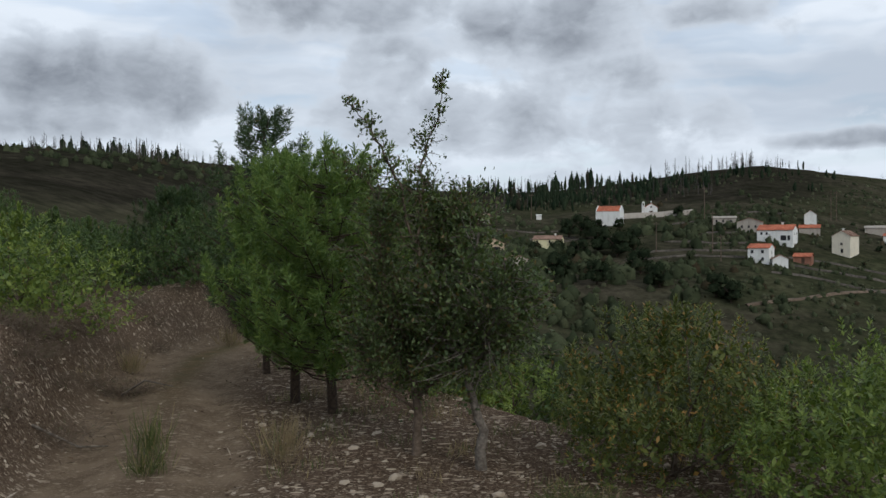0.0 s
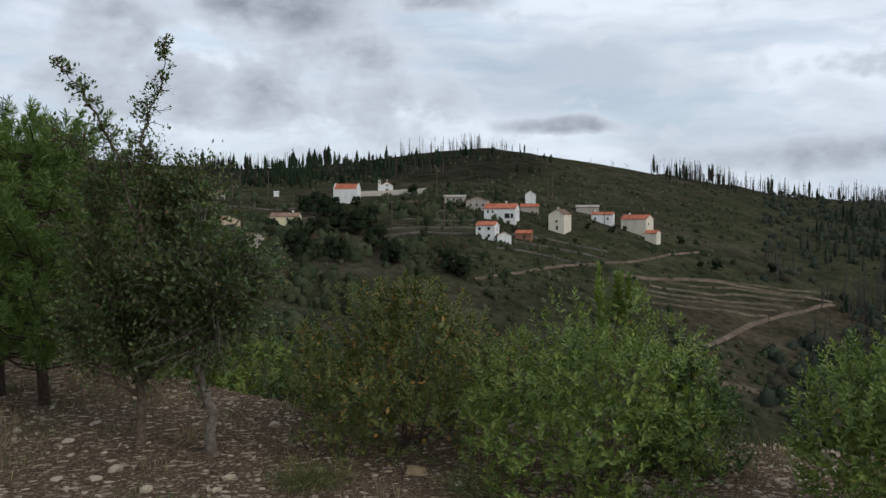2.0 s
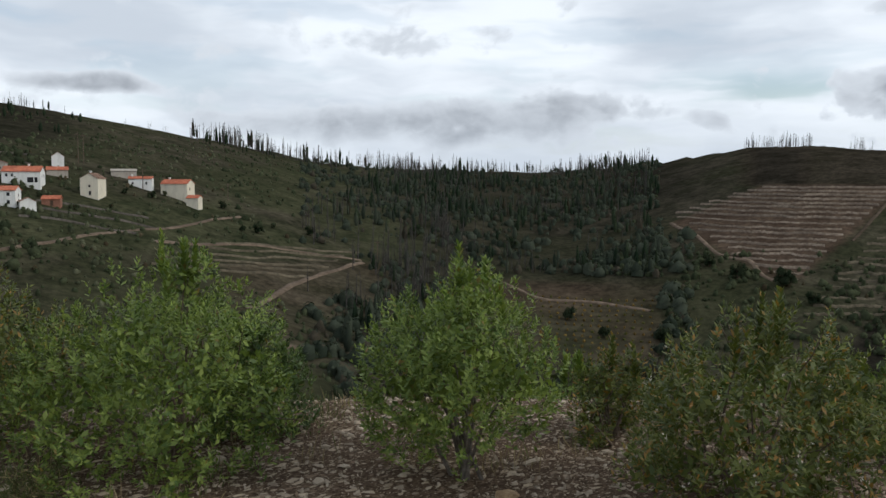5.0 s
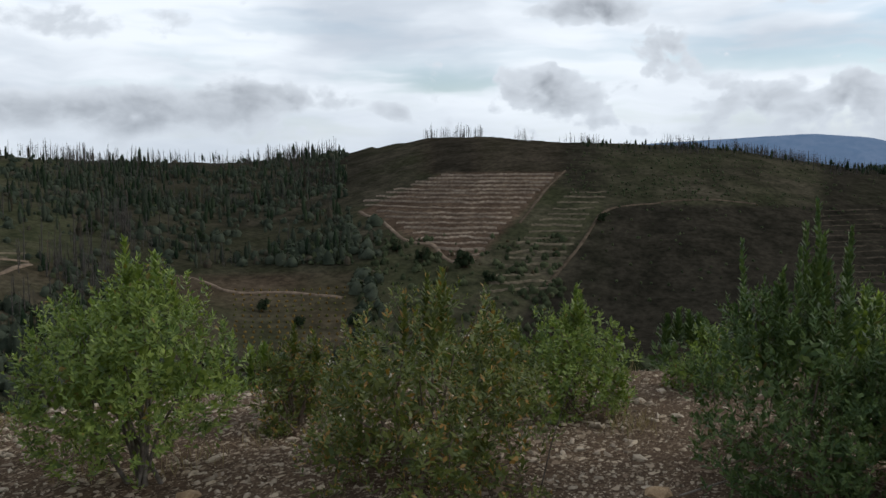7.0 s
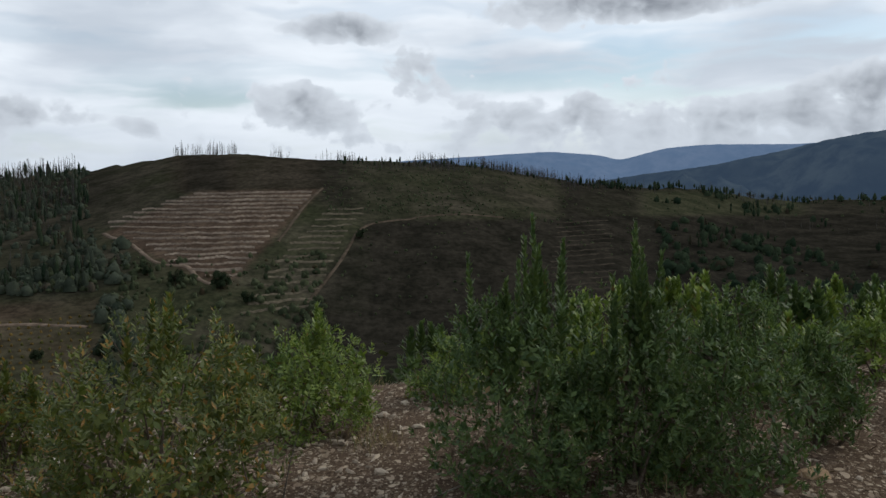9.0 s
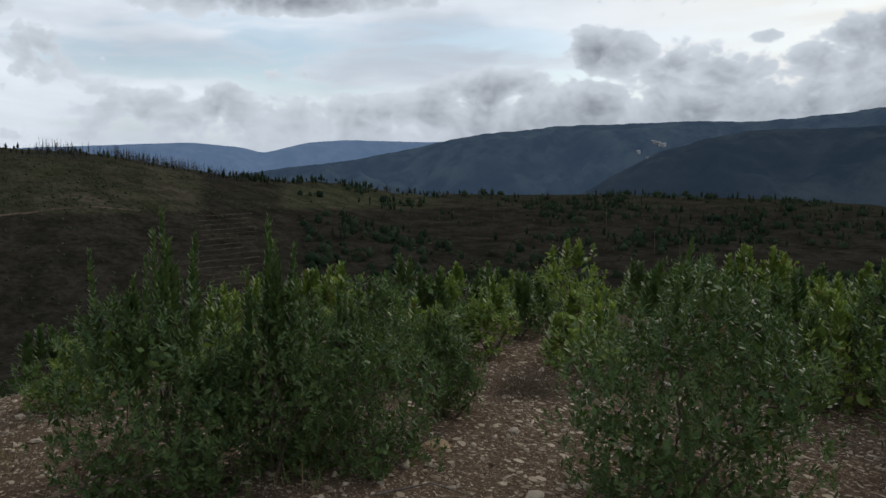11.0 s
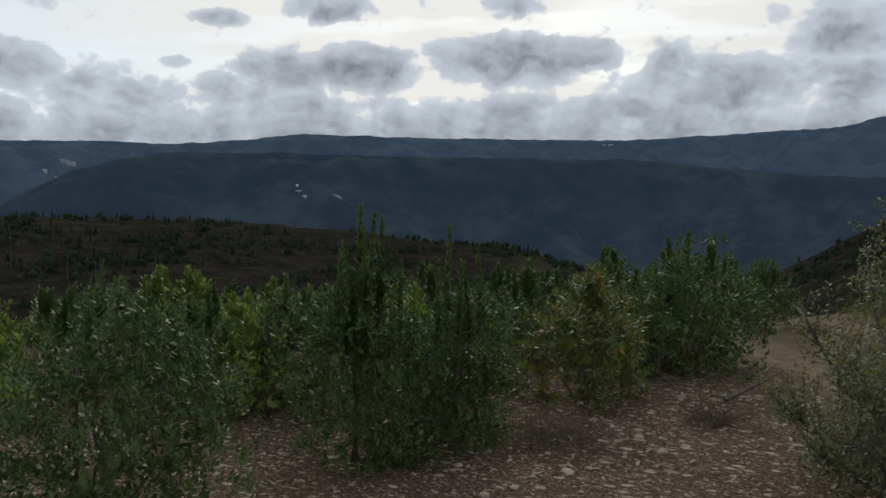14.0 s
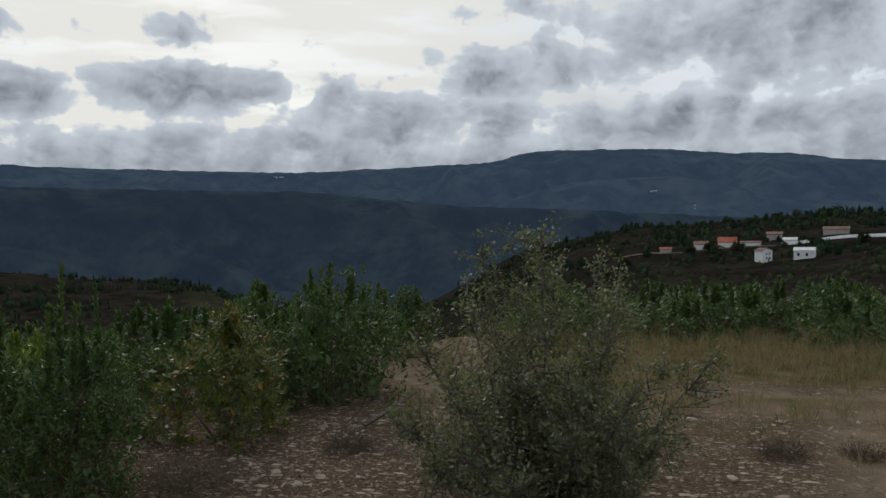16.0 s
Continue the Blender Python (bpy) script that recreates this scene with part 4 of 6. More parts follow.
# narrow field terraces on the village slope
for k, (a0, a1, r) in enumerate([(28.5, 38.5, 268), (29, 39, 278), (30, 40, 288), (31, 40.5, 300), (32, 41, 312), (33, 42, 324), (12, 20, 305), (13, 21, 318), (14.5, 20, 335), (15, 21, 352), (15, 22, 372),
                                 (16, 22, 388), (22, 28.5, 322), (22, 29, 308), (21, 28, 292), (4, 9, 345), (3, 8, 365), (8, 13, 345)]):
    az = np.arange(a0, a1, .2)
    ribbon("field_terrace", az, r + (az - a0) * (4.2 if r < 330 and a0 > 28 else 1.0) + 1.2 * fbm(az * 1.1, az * 0 + k, 2), [(-.6, -.4), (-.4, .5), (.5, .6), (1.3, .3)], DRY_STONE if k > 5 else TERRACE_DARK, GROUND_SHEET)

# ---------------------------------------------------------------- village
WHITEWASH = plaster_material("whitewash", (0.80, 0.80, 0.78), (0.55, 0.54, 0.50))
CREAM = plaster_material("cream_plaster", (0.74, 0.68, 0.55), (0.52, 0.47, 0.38))
YELLOW = plaster_material("pale_yellow_plaster", (0.78, 0.72, 0.46), (0.58, 0.52, 0.34))
RAW = plaster_material("bare_render", (0.42, 0.38, 0.33), (0.25, 0.22, 0.19))
OCHRE = plaster_material("ochre_render", (0.50, 0.40, 0.28), (0.32, 0.26, 0.19))
TILE_RED = simple_material("orange_roof_tile", (0.36, 0.10, 0.055), (0.58, 0.21, 0.12), 1.5, 0.8, 0.6, 0.2, 0.05)
TILE_OLD = simple_material("weathered_roof_tile", (0.20, 0.12, 0.085), (0.36, 0.24, 0.18), 1.5, 0.85, 0.6, 0.2, 0.05)
PANE = simple_material("dark_window_glass", (0.02, 0.022, 0.025), (0.05, 0.05, 0.055), 1.0, 0.15, 0.0, 0.5)
TIMBER = simple_material("dark_timber", (0.07, 0.045, 0.03), (0.15, 0.10, 0.07), 4.0)
METAL = simple_material("grey_metal", (0.25, 0.25, 0.26), (0.40, 0.40, 0.41), 3.0, 0.5, 0.1)


def box(bm, x0, x1, y0, y1, z0, z1):
    vs = [bm.verts.new((x, y, z)) for z in (z0, z1) for y in (y0, y1) for x in (x0, x1)]
    for q in ((0, 2, 3, 1), (4, 5, 7, 6), (0, 1, 5, 4), (2, 6, 7, 3), (0, 4, 6, 2), (1, 3, 7, 5)):
        bm.faces.new([vs[i] for i in q])


def prism(bm, outline, y0, y1):
    """An outline in x, z carried from y0 to y1."""
    a = [bm.verts.new((x, y0, z)) for x, z in outline]
    b = [bm.verts.new((x, y1, z)) for x, z in outline]
    bm.faces.new(a), bm.faces.new(b[::-1])
    for i in range(len(a)):
        k = (i + 1) % len(a)
        bm.faces.new((a[k], a[i], b[i], b[k]))


def house(name, label, az, r, turn, w, d, h, roof_h, walls, roof, gable_front=False, front=(), right=(), door=None, chimney=None, tower=False, parapet=False, category="house"):
    """A house facing the hilltop. front, right: windows (across, up, width, height)."""
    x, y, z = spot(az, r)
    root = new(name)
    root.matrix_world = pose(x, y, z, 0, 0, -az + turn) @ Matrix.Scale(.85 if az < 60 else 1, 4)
    tagged(root, label, category)
    hx, hy = w / 2, d / 2
    bm = bmesh.new()
    if gable_front:
        prism(bm, [(-hx, -4), (hx, -4), (hx, h), (0, h + roof_h), (-hx, h)], -hy, hy)
    else:
        prism(bm, [(-hy, -4), (hy, -4), (hy, h), (0, h + roof_h), (-hy, h)], -hx, hx)
        bmesh.ops.rotate(bm, verts=bm.verts, matrix=Matrix.Rotation(math.pi / 2, 3, "Z"))
    bmesh.ops.recalc_face_normals(bm, faces=bm.faces)
    part("wall", bm, walls, root)
    # two tiled slopes with eaves
    half, ln, over, thick = (hx, hy, .35, .16) if gable_front else (hy, hx, .35, .16)
    if parapet:
        over, ln = .12, ln - .45
    k = roof_h / half
    for s in (-1, 1):
        bm = bmesh.new()
        e = half + over
        prism(bm, [(0, h + roof_h + .03), (s * e, h - over * k + .03), (s * e, h - over * k + thick), (0, h + roof_h + thick + .05)], -ln - over * .7, ln + over * .7)
        # courses of barrel tile
        count = int(ln * 2 / .9)
        for c in range(count):
            t0 = -ln + (c + .35) * (2 * ln / count)
            prism(bm, [(s * .05, h + roof_h + thick), (s * e, h - over * k + thick), (s * e, h - over * k + thick + .09), (s * .05, h + roof_h + thick + .09)], t0, t0 + .28)
        if not gable_front:
            bmesh.ops.rotate(bm, verts=bm.verts, matrix=Matrix.Rotation(math.pi / 2, 3, "Z"))
        bmesh.ops.recalc_face_normals(bm, faces=bm.faces)
        part("roof_slope", bm, roof, root)
    if parapet:
        for s in (-1, 1):
            bm = bmesh.new()
            prism(bm, [(-hy - .1, h - .1), (0, h + roof_h - .1), (hy + .1, h - .1), (hy + .1, h + .5), (0, h + roof_h + .5), (-hy - .1, h + .5)], s * (hx - .2) - .2, s * (hx - .2) + .2)
            bmesh.ops.rotate(bm, verts=bm.verts, matrix=Matrix.Rotation(math.pi / 2, 3, "Z"))
            bmesh.ops.recalc_face_normals(bm, faces=bm.faces)
            part("gable_coping", bm, walls, root)
    for side, spec in (("front", front), ("right", right)):
        for across, up, ww, wh in spec:
            bm = bmesh.new()
            box(bm, -ww / 2, ww / 2, -.03, .06, 0, wh)
            pane = part("window", bm, PANE, root)
            pane.matrix_local = pose(across, -hy - .005, up) if side == "front" else pose(hx + .005, across, up, 0, 0, 90)
            bm = bmesh.new()
            t = .10
            box(bm, -ww / 2 - t, -ww / 2, -.07, .06, -t, wh + t), box(bm, ww / 2, ww / 2 + t, -.07, .06, -t, wh + t)
            box(bm, -ww / 2, ww / 2, -.07, .06, wh, wh + t), box(bm, -ww / 2, ww / 2, -.09, .06, -t, 0)
            part("window_surround", bm, walls, pane)
    if door:
        bm = bmesh.new()
        box(bm, door[0] - door[1] / 2, door[0] + door[1] / 2, -hy - .05, -hy + .05, -.3, door[2])
        part("door", bm, TIMBER, root, "dark timber door")
    if chimney:
        bm = bmesh.new()
        box(bm, chimney[0] - .35, chimney[0] + .35, chimney[1] - .3, chimney[1] + .3, h, h + roof_h + 1.0)
        box(bm, chimney[0] - .45, chimney[0] + .45, chimney[1] - .4, chimney[1] + .4, h + roof_h + 1.0, h + roof_h + 1.15)
        part("chimney", bm, WHITEWASH, root)
    if tower:
        bm = bmesh.new()
        box(bm, -hx - 1.5, -hx - .02, -hy, -hy + 1.2, -4, h + .9)
        box(bm, -hx - 1.5, -hx - 1.15, -hy, -hy + 1.2, h + .9, h + 2.4), box(bm, -hx - .37, -hx - .02, -hy, -hy + 1.2, h + .9, h + 2.4)
        prism(bm, [(-hx - 1.5, h + 2.4), (-hx - .02, h + 2.4), (-hx - .3, h + 3.0), (-hx - .76, h + 3.3), (-hx - 1.2, h + 3.0)], -hy, -hy + 1.2)
        bmesh.ops.recalc_face_normals(bm, faces=bm.faces)
        part("bell_tower", bm, WHITEWASH, root, "whitewashed open bell gable")
        bm = bmesh.new()
        box(bm, -.12, .12, -hy - .02, -hy + .25, h + roof_h - .1, h + roof_h + 1.4), box(bm, -.45, .45, -hy, -hy + .23, h + roof_h + .75, h + roof_h + 1.0)
        part("cross", bm, WHITEWASH, root)
    return root


W2 = lambda xs, zs, w=.9, h=1.2: [(a, b, w, h) for a in xs for b in zs]
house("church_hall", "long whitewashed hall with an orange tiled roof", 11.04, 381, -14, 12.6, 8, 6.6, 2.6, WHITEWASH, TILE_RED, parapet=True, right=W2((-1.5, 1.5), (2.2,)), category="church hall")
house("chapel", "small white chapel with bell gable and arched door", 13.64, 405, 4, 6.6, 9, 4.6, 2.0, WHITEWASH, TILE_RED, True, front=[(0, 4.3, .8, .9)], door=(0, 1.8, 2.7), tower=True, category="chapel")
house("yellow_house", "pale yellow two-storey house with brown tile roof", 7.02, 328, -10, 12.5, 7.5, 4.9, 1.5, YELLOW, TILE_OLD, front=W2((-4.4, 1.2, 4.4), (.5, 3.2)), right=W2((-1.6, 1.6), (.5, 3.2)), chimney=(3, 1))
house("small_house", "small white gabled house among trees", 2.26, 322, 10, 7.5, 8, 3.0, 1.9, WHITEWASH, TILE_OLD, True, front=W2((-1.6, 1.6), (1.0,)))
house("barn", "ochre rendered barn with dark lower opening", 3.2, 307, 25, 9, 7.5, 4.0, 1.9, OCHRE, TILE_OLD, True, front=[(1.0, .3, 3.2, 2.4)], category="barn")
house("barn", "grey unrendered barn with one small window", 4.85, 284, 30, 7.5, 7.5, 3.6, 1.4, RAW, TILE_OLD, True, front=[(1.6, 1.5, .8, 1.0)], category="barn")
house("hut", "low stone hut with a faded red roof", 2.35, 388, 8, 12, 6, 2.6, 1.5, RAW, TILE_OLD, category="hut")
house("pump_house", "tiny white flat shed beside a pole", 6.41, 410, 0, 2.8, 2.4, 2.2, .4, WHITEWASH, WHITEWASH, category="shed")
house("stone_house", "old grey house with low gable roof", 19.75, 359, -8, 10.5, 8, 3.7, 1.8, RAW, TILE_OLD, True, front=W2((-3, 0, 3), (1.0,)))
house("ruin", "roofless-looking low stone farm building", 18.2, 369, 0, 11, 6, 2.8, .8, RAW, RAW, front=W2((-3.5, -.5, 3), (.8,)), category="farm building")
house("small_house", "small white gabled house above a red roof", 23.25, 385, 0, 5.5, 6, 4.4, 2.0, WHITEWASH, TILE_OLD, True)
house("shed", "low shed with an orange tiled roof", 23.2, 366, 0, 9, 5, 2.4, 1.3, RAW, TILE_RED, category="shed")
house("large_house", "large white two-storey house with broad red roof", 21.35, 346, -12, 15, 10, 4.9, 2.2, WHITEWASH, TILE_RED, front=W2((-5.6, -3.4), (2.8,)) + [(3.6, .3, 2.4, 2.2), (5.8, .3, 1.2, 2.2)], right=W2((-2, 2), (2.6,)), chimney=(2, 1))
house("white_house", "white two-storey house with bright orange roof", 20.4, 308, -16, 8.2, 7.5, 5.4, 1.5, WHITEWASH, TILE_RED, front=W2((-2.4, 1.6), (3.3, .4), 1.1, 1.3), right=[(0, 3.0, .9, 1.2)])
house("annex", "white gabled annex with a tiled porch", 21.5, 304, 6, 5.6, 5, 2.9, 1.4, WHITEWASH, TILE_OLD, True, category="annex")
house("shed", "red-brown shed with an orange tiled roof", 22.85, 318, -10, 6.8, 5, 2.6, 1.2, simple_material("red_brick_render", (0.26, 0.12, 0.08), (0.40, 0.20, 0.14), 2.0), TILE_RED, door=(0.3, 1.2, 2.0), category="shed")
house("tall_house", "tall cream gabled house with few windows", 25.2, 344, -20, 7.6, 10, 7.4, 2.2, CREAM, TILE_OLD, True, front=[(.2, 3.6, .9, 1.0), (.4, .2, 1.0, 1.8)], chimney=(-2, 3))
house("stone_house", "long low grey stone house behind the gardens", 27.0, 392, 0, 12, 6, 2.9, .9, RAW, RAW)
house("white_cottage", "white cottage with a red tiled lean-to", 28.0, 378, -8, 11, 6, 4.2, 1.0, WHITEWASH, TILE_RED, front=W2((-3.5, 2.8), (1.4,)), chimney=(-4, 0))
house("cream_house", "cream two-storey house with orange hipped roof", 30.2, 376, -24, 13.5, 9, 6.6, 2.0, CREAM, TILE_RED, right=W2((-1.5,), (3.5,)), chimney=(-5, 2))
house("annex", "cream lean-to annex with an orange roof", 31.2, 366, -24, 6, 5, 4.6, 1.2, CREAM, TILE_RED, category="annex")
# hamlet on the other side of the brow
house("white_house", "plain white house with small dark windows", 187.35, 377, 32, 4.4, 6, 4.4, .9, WHITEWASH, TILE_OLD, True, front=W2((-.4, 1.0), (2.8, 1.0), .6, .8))
house("white_house", "plain white house with a grey roof", 189.75, 368, -8, 7.6, 5.5, 3.2, 1.0, WHITEWASH, WHITEWASH, front=W2((-2.0, 1.1), (1.0,)))
house("farm_house", "low farm house with an orange roof", 185.2, 432, 0, 8.5, 6, 2.4, 2.2, WHITEWASH, TILE_RED)
house("farm_house", "low white house with a brown roof", 183.6, 434, 0, 6.5, 5, 2.2, 1.4, WHITEWASH, TILE_OLD)
house("wall_house", "long white outbuilding beside a farm house", 186.6, 428, 0, 9, 4, 1.6, .4, WHITEWASH, TILE_OLD, category="outbuilding")
house("hut", "small hut with a rusty roof", 181.4, 433, 0, 5.5, 4, 2.0, .6, RAW, TILE_RED, category="hut")
house("shed", "white open shed with a rounded roof", 188.9, 424, 0, 6, 4, 1.4, .8, WHITEWASH, WHITEWASH, category="shed")
house("stone_house", "brown roofed stone house", 188.0, 440, 0, 7, 5, 2.6, 1.0, RAW, TILE_OLD)
house("stone_house", "weathered house beside a white wall", 191.5, 436, 0, 11, 5, 2.0, 1.1, RAW, TILE_OLD)
az = np.arange(11.9, 16.4, .1)
tagged(ribbon("garden_wall", az, 398 + 0 * az, [(-.3, -1.5), (-.3, 2.4), (.3, 2.4), (.3, -.5)], RAW, None), "grey rendered churchyard wall", "wall", kind="structure")
az = np.arange(188.4, 196.5, .15)
tagged(ribbon("roadside_wall", az, 418 + .3 * (az - 188), [(-.3, -.8), (-.3, 1.3), (.3, 1.3), (.3, -.5)], WHITEWASH, None), "long white roadside wall", "wall", kind="structure")


def utility_pole(az, r, h, name="utility_pole"):
    x, y, z = spot(az, r)
    root = tagged(new(name), "weathered timber utility pole with a crossbar", "utility pole", "utility poles")
    root.matrix_world = pose(x, y, z, 0, 0, -az)
    v, f = tubes([([(0, 0, -1), (0, 0, h)], [.22, .15])], 6)
    mesh_object("post", v, f, BARK, root)
    bm = bmesh.new()
    box(bm, -1.1, 1.1, -.1, .1, h - .9, h - .65)
    part("crossbar", bm, BARK, root)


for a, r, h in [(5.9, 412, 12), (3.6, 392, 12), (2.4, 330, 10), (14.0, 318, 11), (17.0, 372, 15), (17.5, 318, 15), (18.0, 300, 9), (24.4, 398, 13), (24.7, 398, 13), (28.1, 370, 9), (33.3, 402, 8), (11.0, 412, 9), (43.0, 352, 9),
                (118.3, 560, 22), (121.4, 520, 14), (123.0, 500, 14)]:
    utility_pole(a, r, h)


def village_tree(name, label, seed, h, w, mat):
    g = np.random.default_rng(seed)
    root = tagged(new(name), label, "tree", "village trees")
    v, f = tubes([([(0, 0, -.5), (.1, 0, h * .35), (.0, .1, h * .7)], [.05 * w, .035 * w, .012 * w])] +
                 [([(0.05, 0, h * .3), (math.cos(a) * w * .2, math.sin(a) * w * .2, h * .55), (math.cos(a) * w * .36, math.sin(a) * w * .36, h * .72)], [.025 * w, .016 * w, .006 * w]) for a in g.uniform(0, 6.3, 5)], 5)
    mesh_object("trunk", v, f, BARK_DARK, root)
    lob = np.stack([g.normal(0, w * .2, 11), g.normal(0, w * .2, 11), g.uniform(h * .12, h * .66, 11)], -1)
    v, f = clumps(lob, np.full(11, h * .38), np.full(11, w * .5), 56, seed + 1, "dome", .2)
    mesh_object("crown", v, f, mat, root)
    return root


TREES = [village_tree("tree", "dark round evergreen tree on the village slope", 81, 6.5, 7.0, OLIVE), village_tree("tree", "dark round evergreen tree on the village slope", 82, 5.0, 4.5, OLIVE),
         village_tree("olive_tree", "grey-green olive tree on a terrace", 83, 4.2, 4.2, SCRUB)]
SPOTS = [(9.4, 345, 0, 1.3), (10.2, 368, 0, .8), (11.7, 368, 0, .75), (8.4, 352, 0, 1.2), (9.2, 362, 0, 1.3), (10.3, 318, 0, 1.6), (11.5, 310, 0, 1.5), (9.0, 304, 0, 1.2), (12.6, 322, 0, 1.3), (7.6, 320, 1, 1.2),
         (6.2, 318, 1, 1.0), (17.7, 255, 0, 1.1), (18.6, 252, 0, 1.0), (15.4, 395, 1, 1.1), (13.0, 280, 0, 1.3), (14.2, 262, 0, 1.2), (7.8, 268, 0, 1.4), (10.2, 262, 0, 1.2), (5.8, 300, 2, 1.2), (16.2, 300, 2, 1.0),
         (27.0, 356, 1, .6), (28.6, 362, 1, .7), (29.4, 372, 2, .6), (33.0, 380, 1, .8), (35.2, 350, 1, .9), (34.2, 346, 1, .6), (36.2, 365, 2, .7), (22.2, 330, 2, .6), (24.2, 316, 2, .6), (26.2, 330, 2, .6), (38.6, 372, 1, 1.0),
         (62.0, 300, 1, 1.2), (55.8, 316, 1, 1.1), (66.5, 365, 1, 1.4), (69.3, 360, 0, 1.2), (64.8, 380, 1, 1.3), (71.0, 345, 1, 1.2), (58.2, 300, 1, .9), (78.4, 420, 1, 1.1), (45.6, 420, 0, 1.0), (52.0, 430, 0, .9),
         (183.0, 420, 1, .9), (184.0, 422, 1, 1.0), (186.0, 415, 1, .8), (190.2, 410, 1, .9), (193.0, 400, 0, .8), (184.6, 400, 1, .9), (179.0, 410, 1, .9)]
for k, (a, r, which, size) in enumerate(SPOTS):
    x, y, z = spot(a, r, .1)
    copy = copy_thing(TREES[which], pose(x, y, z, 0, 0, 57 * k))
    copy.scale = (size, size, size)
for t in TREES:
    for o in (*t.children, t):
        bpy.data.objects.remove(o)

# ---------------------------------------------------------------- plants on the brow


def arbutus(x, y, h, w, mat, seed, label, leaf=.08, spikes=0, spike_h=.35, shoots=200, each=20, full=True, name="arbutus_shrub", flowers=0, squat=.9, open_=1.35, lift=.04, inner=200):
    """Strawberry-tree shrub: bundled stems, leafy upright shoots on uneven lobes that reach the ground."""
    g = np.random.default_rng(seed)
    z = float(ground_z(x, y))
    root = tagged(new(name), label, "shrub", "shrubs on the brow")
    root.location = (x, y, z - .03)
    k = int(13 + 9 * w * h)
    size = g.uniform(.13, .25, k) * min(w, h * 1.1)
    ang, u = g.uniform(0, 2 * np.pi, k), np.sqrt(g.uniform(0, 1, k))
    rad = u * np.maximum(w * .5 - .8 * size, .02)
    crest = h * (1.0 - .34 * u ** 2) * g.uniform(.72, 1.04, k) - size * .95
    low = lift * h + .4 * size
    hi = np.where(g.uniform(0, 1, k) < .5, crest, low + (crest - low) * g.uniform(0, .9, k))
    hi = np.maximum(hi, low)
    hi[:2], rad[:2] = h - size[:2] * .95, w * g.uniform(.0, .16, 2)
    lob = np.stack([np.cos(ang) * rad, np.sin(ang) * rad, hi], -1)
    # leafy shoots on the outside of the lobes, a few within
    n = shoots
    pick = g.integers(0, k, 5 * n)
    out = unit(g.normal(0, 1, (5 * n, 3)) + [0, 0, .25])
    tip = lob[pick] + out * [1, 1, 1.35] * (size[pick] * (1.15 - .45 * g.uniform(0, 1, 5 * n) ** 2))[:, None]
    inside = (np.linalg.norm(tip[:, None] - lob[None], axis=2) / size[None]).min(1) < .8
    keep = np.flatnonzero(~inside | (g.uniform(0, 1, 5 * n) < .22))[:n]
    n, pick, out, tip = len(keep), pick[keep], out[keep], tip[keep]
    tip[:, 2] = np.clip(tip[:, 2], .06 + .1 * g.uniform(size=n), h * 1.02)
    way = unit(out * squat + np.array([0, 0, .75]) + g.normal(0, .25, (n, 3)))
    ln = g.uniform(.07, .20, n)
    groups = [(tip, way, ln, each, 1.0)]
    if spikes:
        tall = tip[np.argsort(-(tip[:, 2] - .35 * np.hypot(tip[:, 0], tip[:, 1]) + g.normal(0, .12 * h, n)))[:spikes]].copy()
        tall[:, 2] = h + spike_h * g.uniform(.0, .95, spikes) - .55 * np.hypot(tall[:, 0], tall[:, 1])
        if spike_h > .4:
            tall[0] = (g.normal(0, .04), g.normal(0, .04), h + spike_h)
        groups.append((tall, unit(np.array([0, 0, 1.0]) + g.normal(0, .06, (spikes, 3))), spike_h * g.uniform(1.0, 1.5, spikes) + .08, int(34 + 170 * spike_h), 1.5))
    # older, larger leaves fill the inside of the lobes
    m = inner
    pk = g.integers(0, k, m)
    o = unit(g.normal(0, 1, (m, 3)))
    q = lob[pk] + o * (size[pk] * g.uniform(.2, .75, m))[:, None]
    q[:, 2] = np.clip(q[:, 2], .05, h)
    ln = leaf * g.uniform(1.0, 1.4, m)
    v, f = leaves(q, np.cross(o, g.normal(0, 1, (m, 3))) + [0, 0, .2], o, ln, ln * .5, full=False)
    vs, fs, base = [v], [f], len(v)
    for tp, wy, le, m, shrink in groups:
        q = len(tp)
        t = np.linspace(0, 1, m)[None, :].repeat(q, 0) + g.uniform(-.02, .02, (q, m))
        at = tp[:, None] - wy[:, None] * (le[:, None] * (1 - t))[..., None]
        ref = unit(np.cross(wy, g.normal(0, 1, (q, 3))))
        ref2 = np.cross(wy, ref)
        th = np.arange(m)[None] * 2.4 + g.uniform(0, 6.3, (q, 1)) + g.normal(0, .25, (q, m))
        radial = np.cos(th)[..., None] * ref[:, None] + np.sin(th)[..., None] * ref2[:, None]
        tilt = ((open_ - .50 * t) * (1 if shrink == 1 else .82) + g.normal(0, .15, (q, m)))[..., None]
        along = wy[:, None] * np.cos(tilt) + radial * np.sin(tilt)
        length = shrink * leaf * (1.08 - .45 * t) * g.uniform(.7, 1.2, (q, m))
        v, f = leaves(at.reshape(-1, 3), along.reshape(-1, 3), wy[:, None].repeat(m, 1).reshape(-1, 3), length.ravel(), (length * g.uniform(.32, .42, (q, m))).ravel(), full=full)
        vs.append(v), fs.append(f + base)
        base += len(v)
    mesh_object("crown", np.concatenate(vs), np.concatenate(fs), mat, root)
    lines = []
    for i in range(min(k, 12 if lift > .1 else 7)):
        b = np.array([g.normal(0, .05 * w), g.normal(0, .05 * w), -.05])
        mid = b * .5 + lob[i] * .5 + np.array([g.normal(0, .06), g.normal(0, .06), .06 * h])
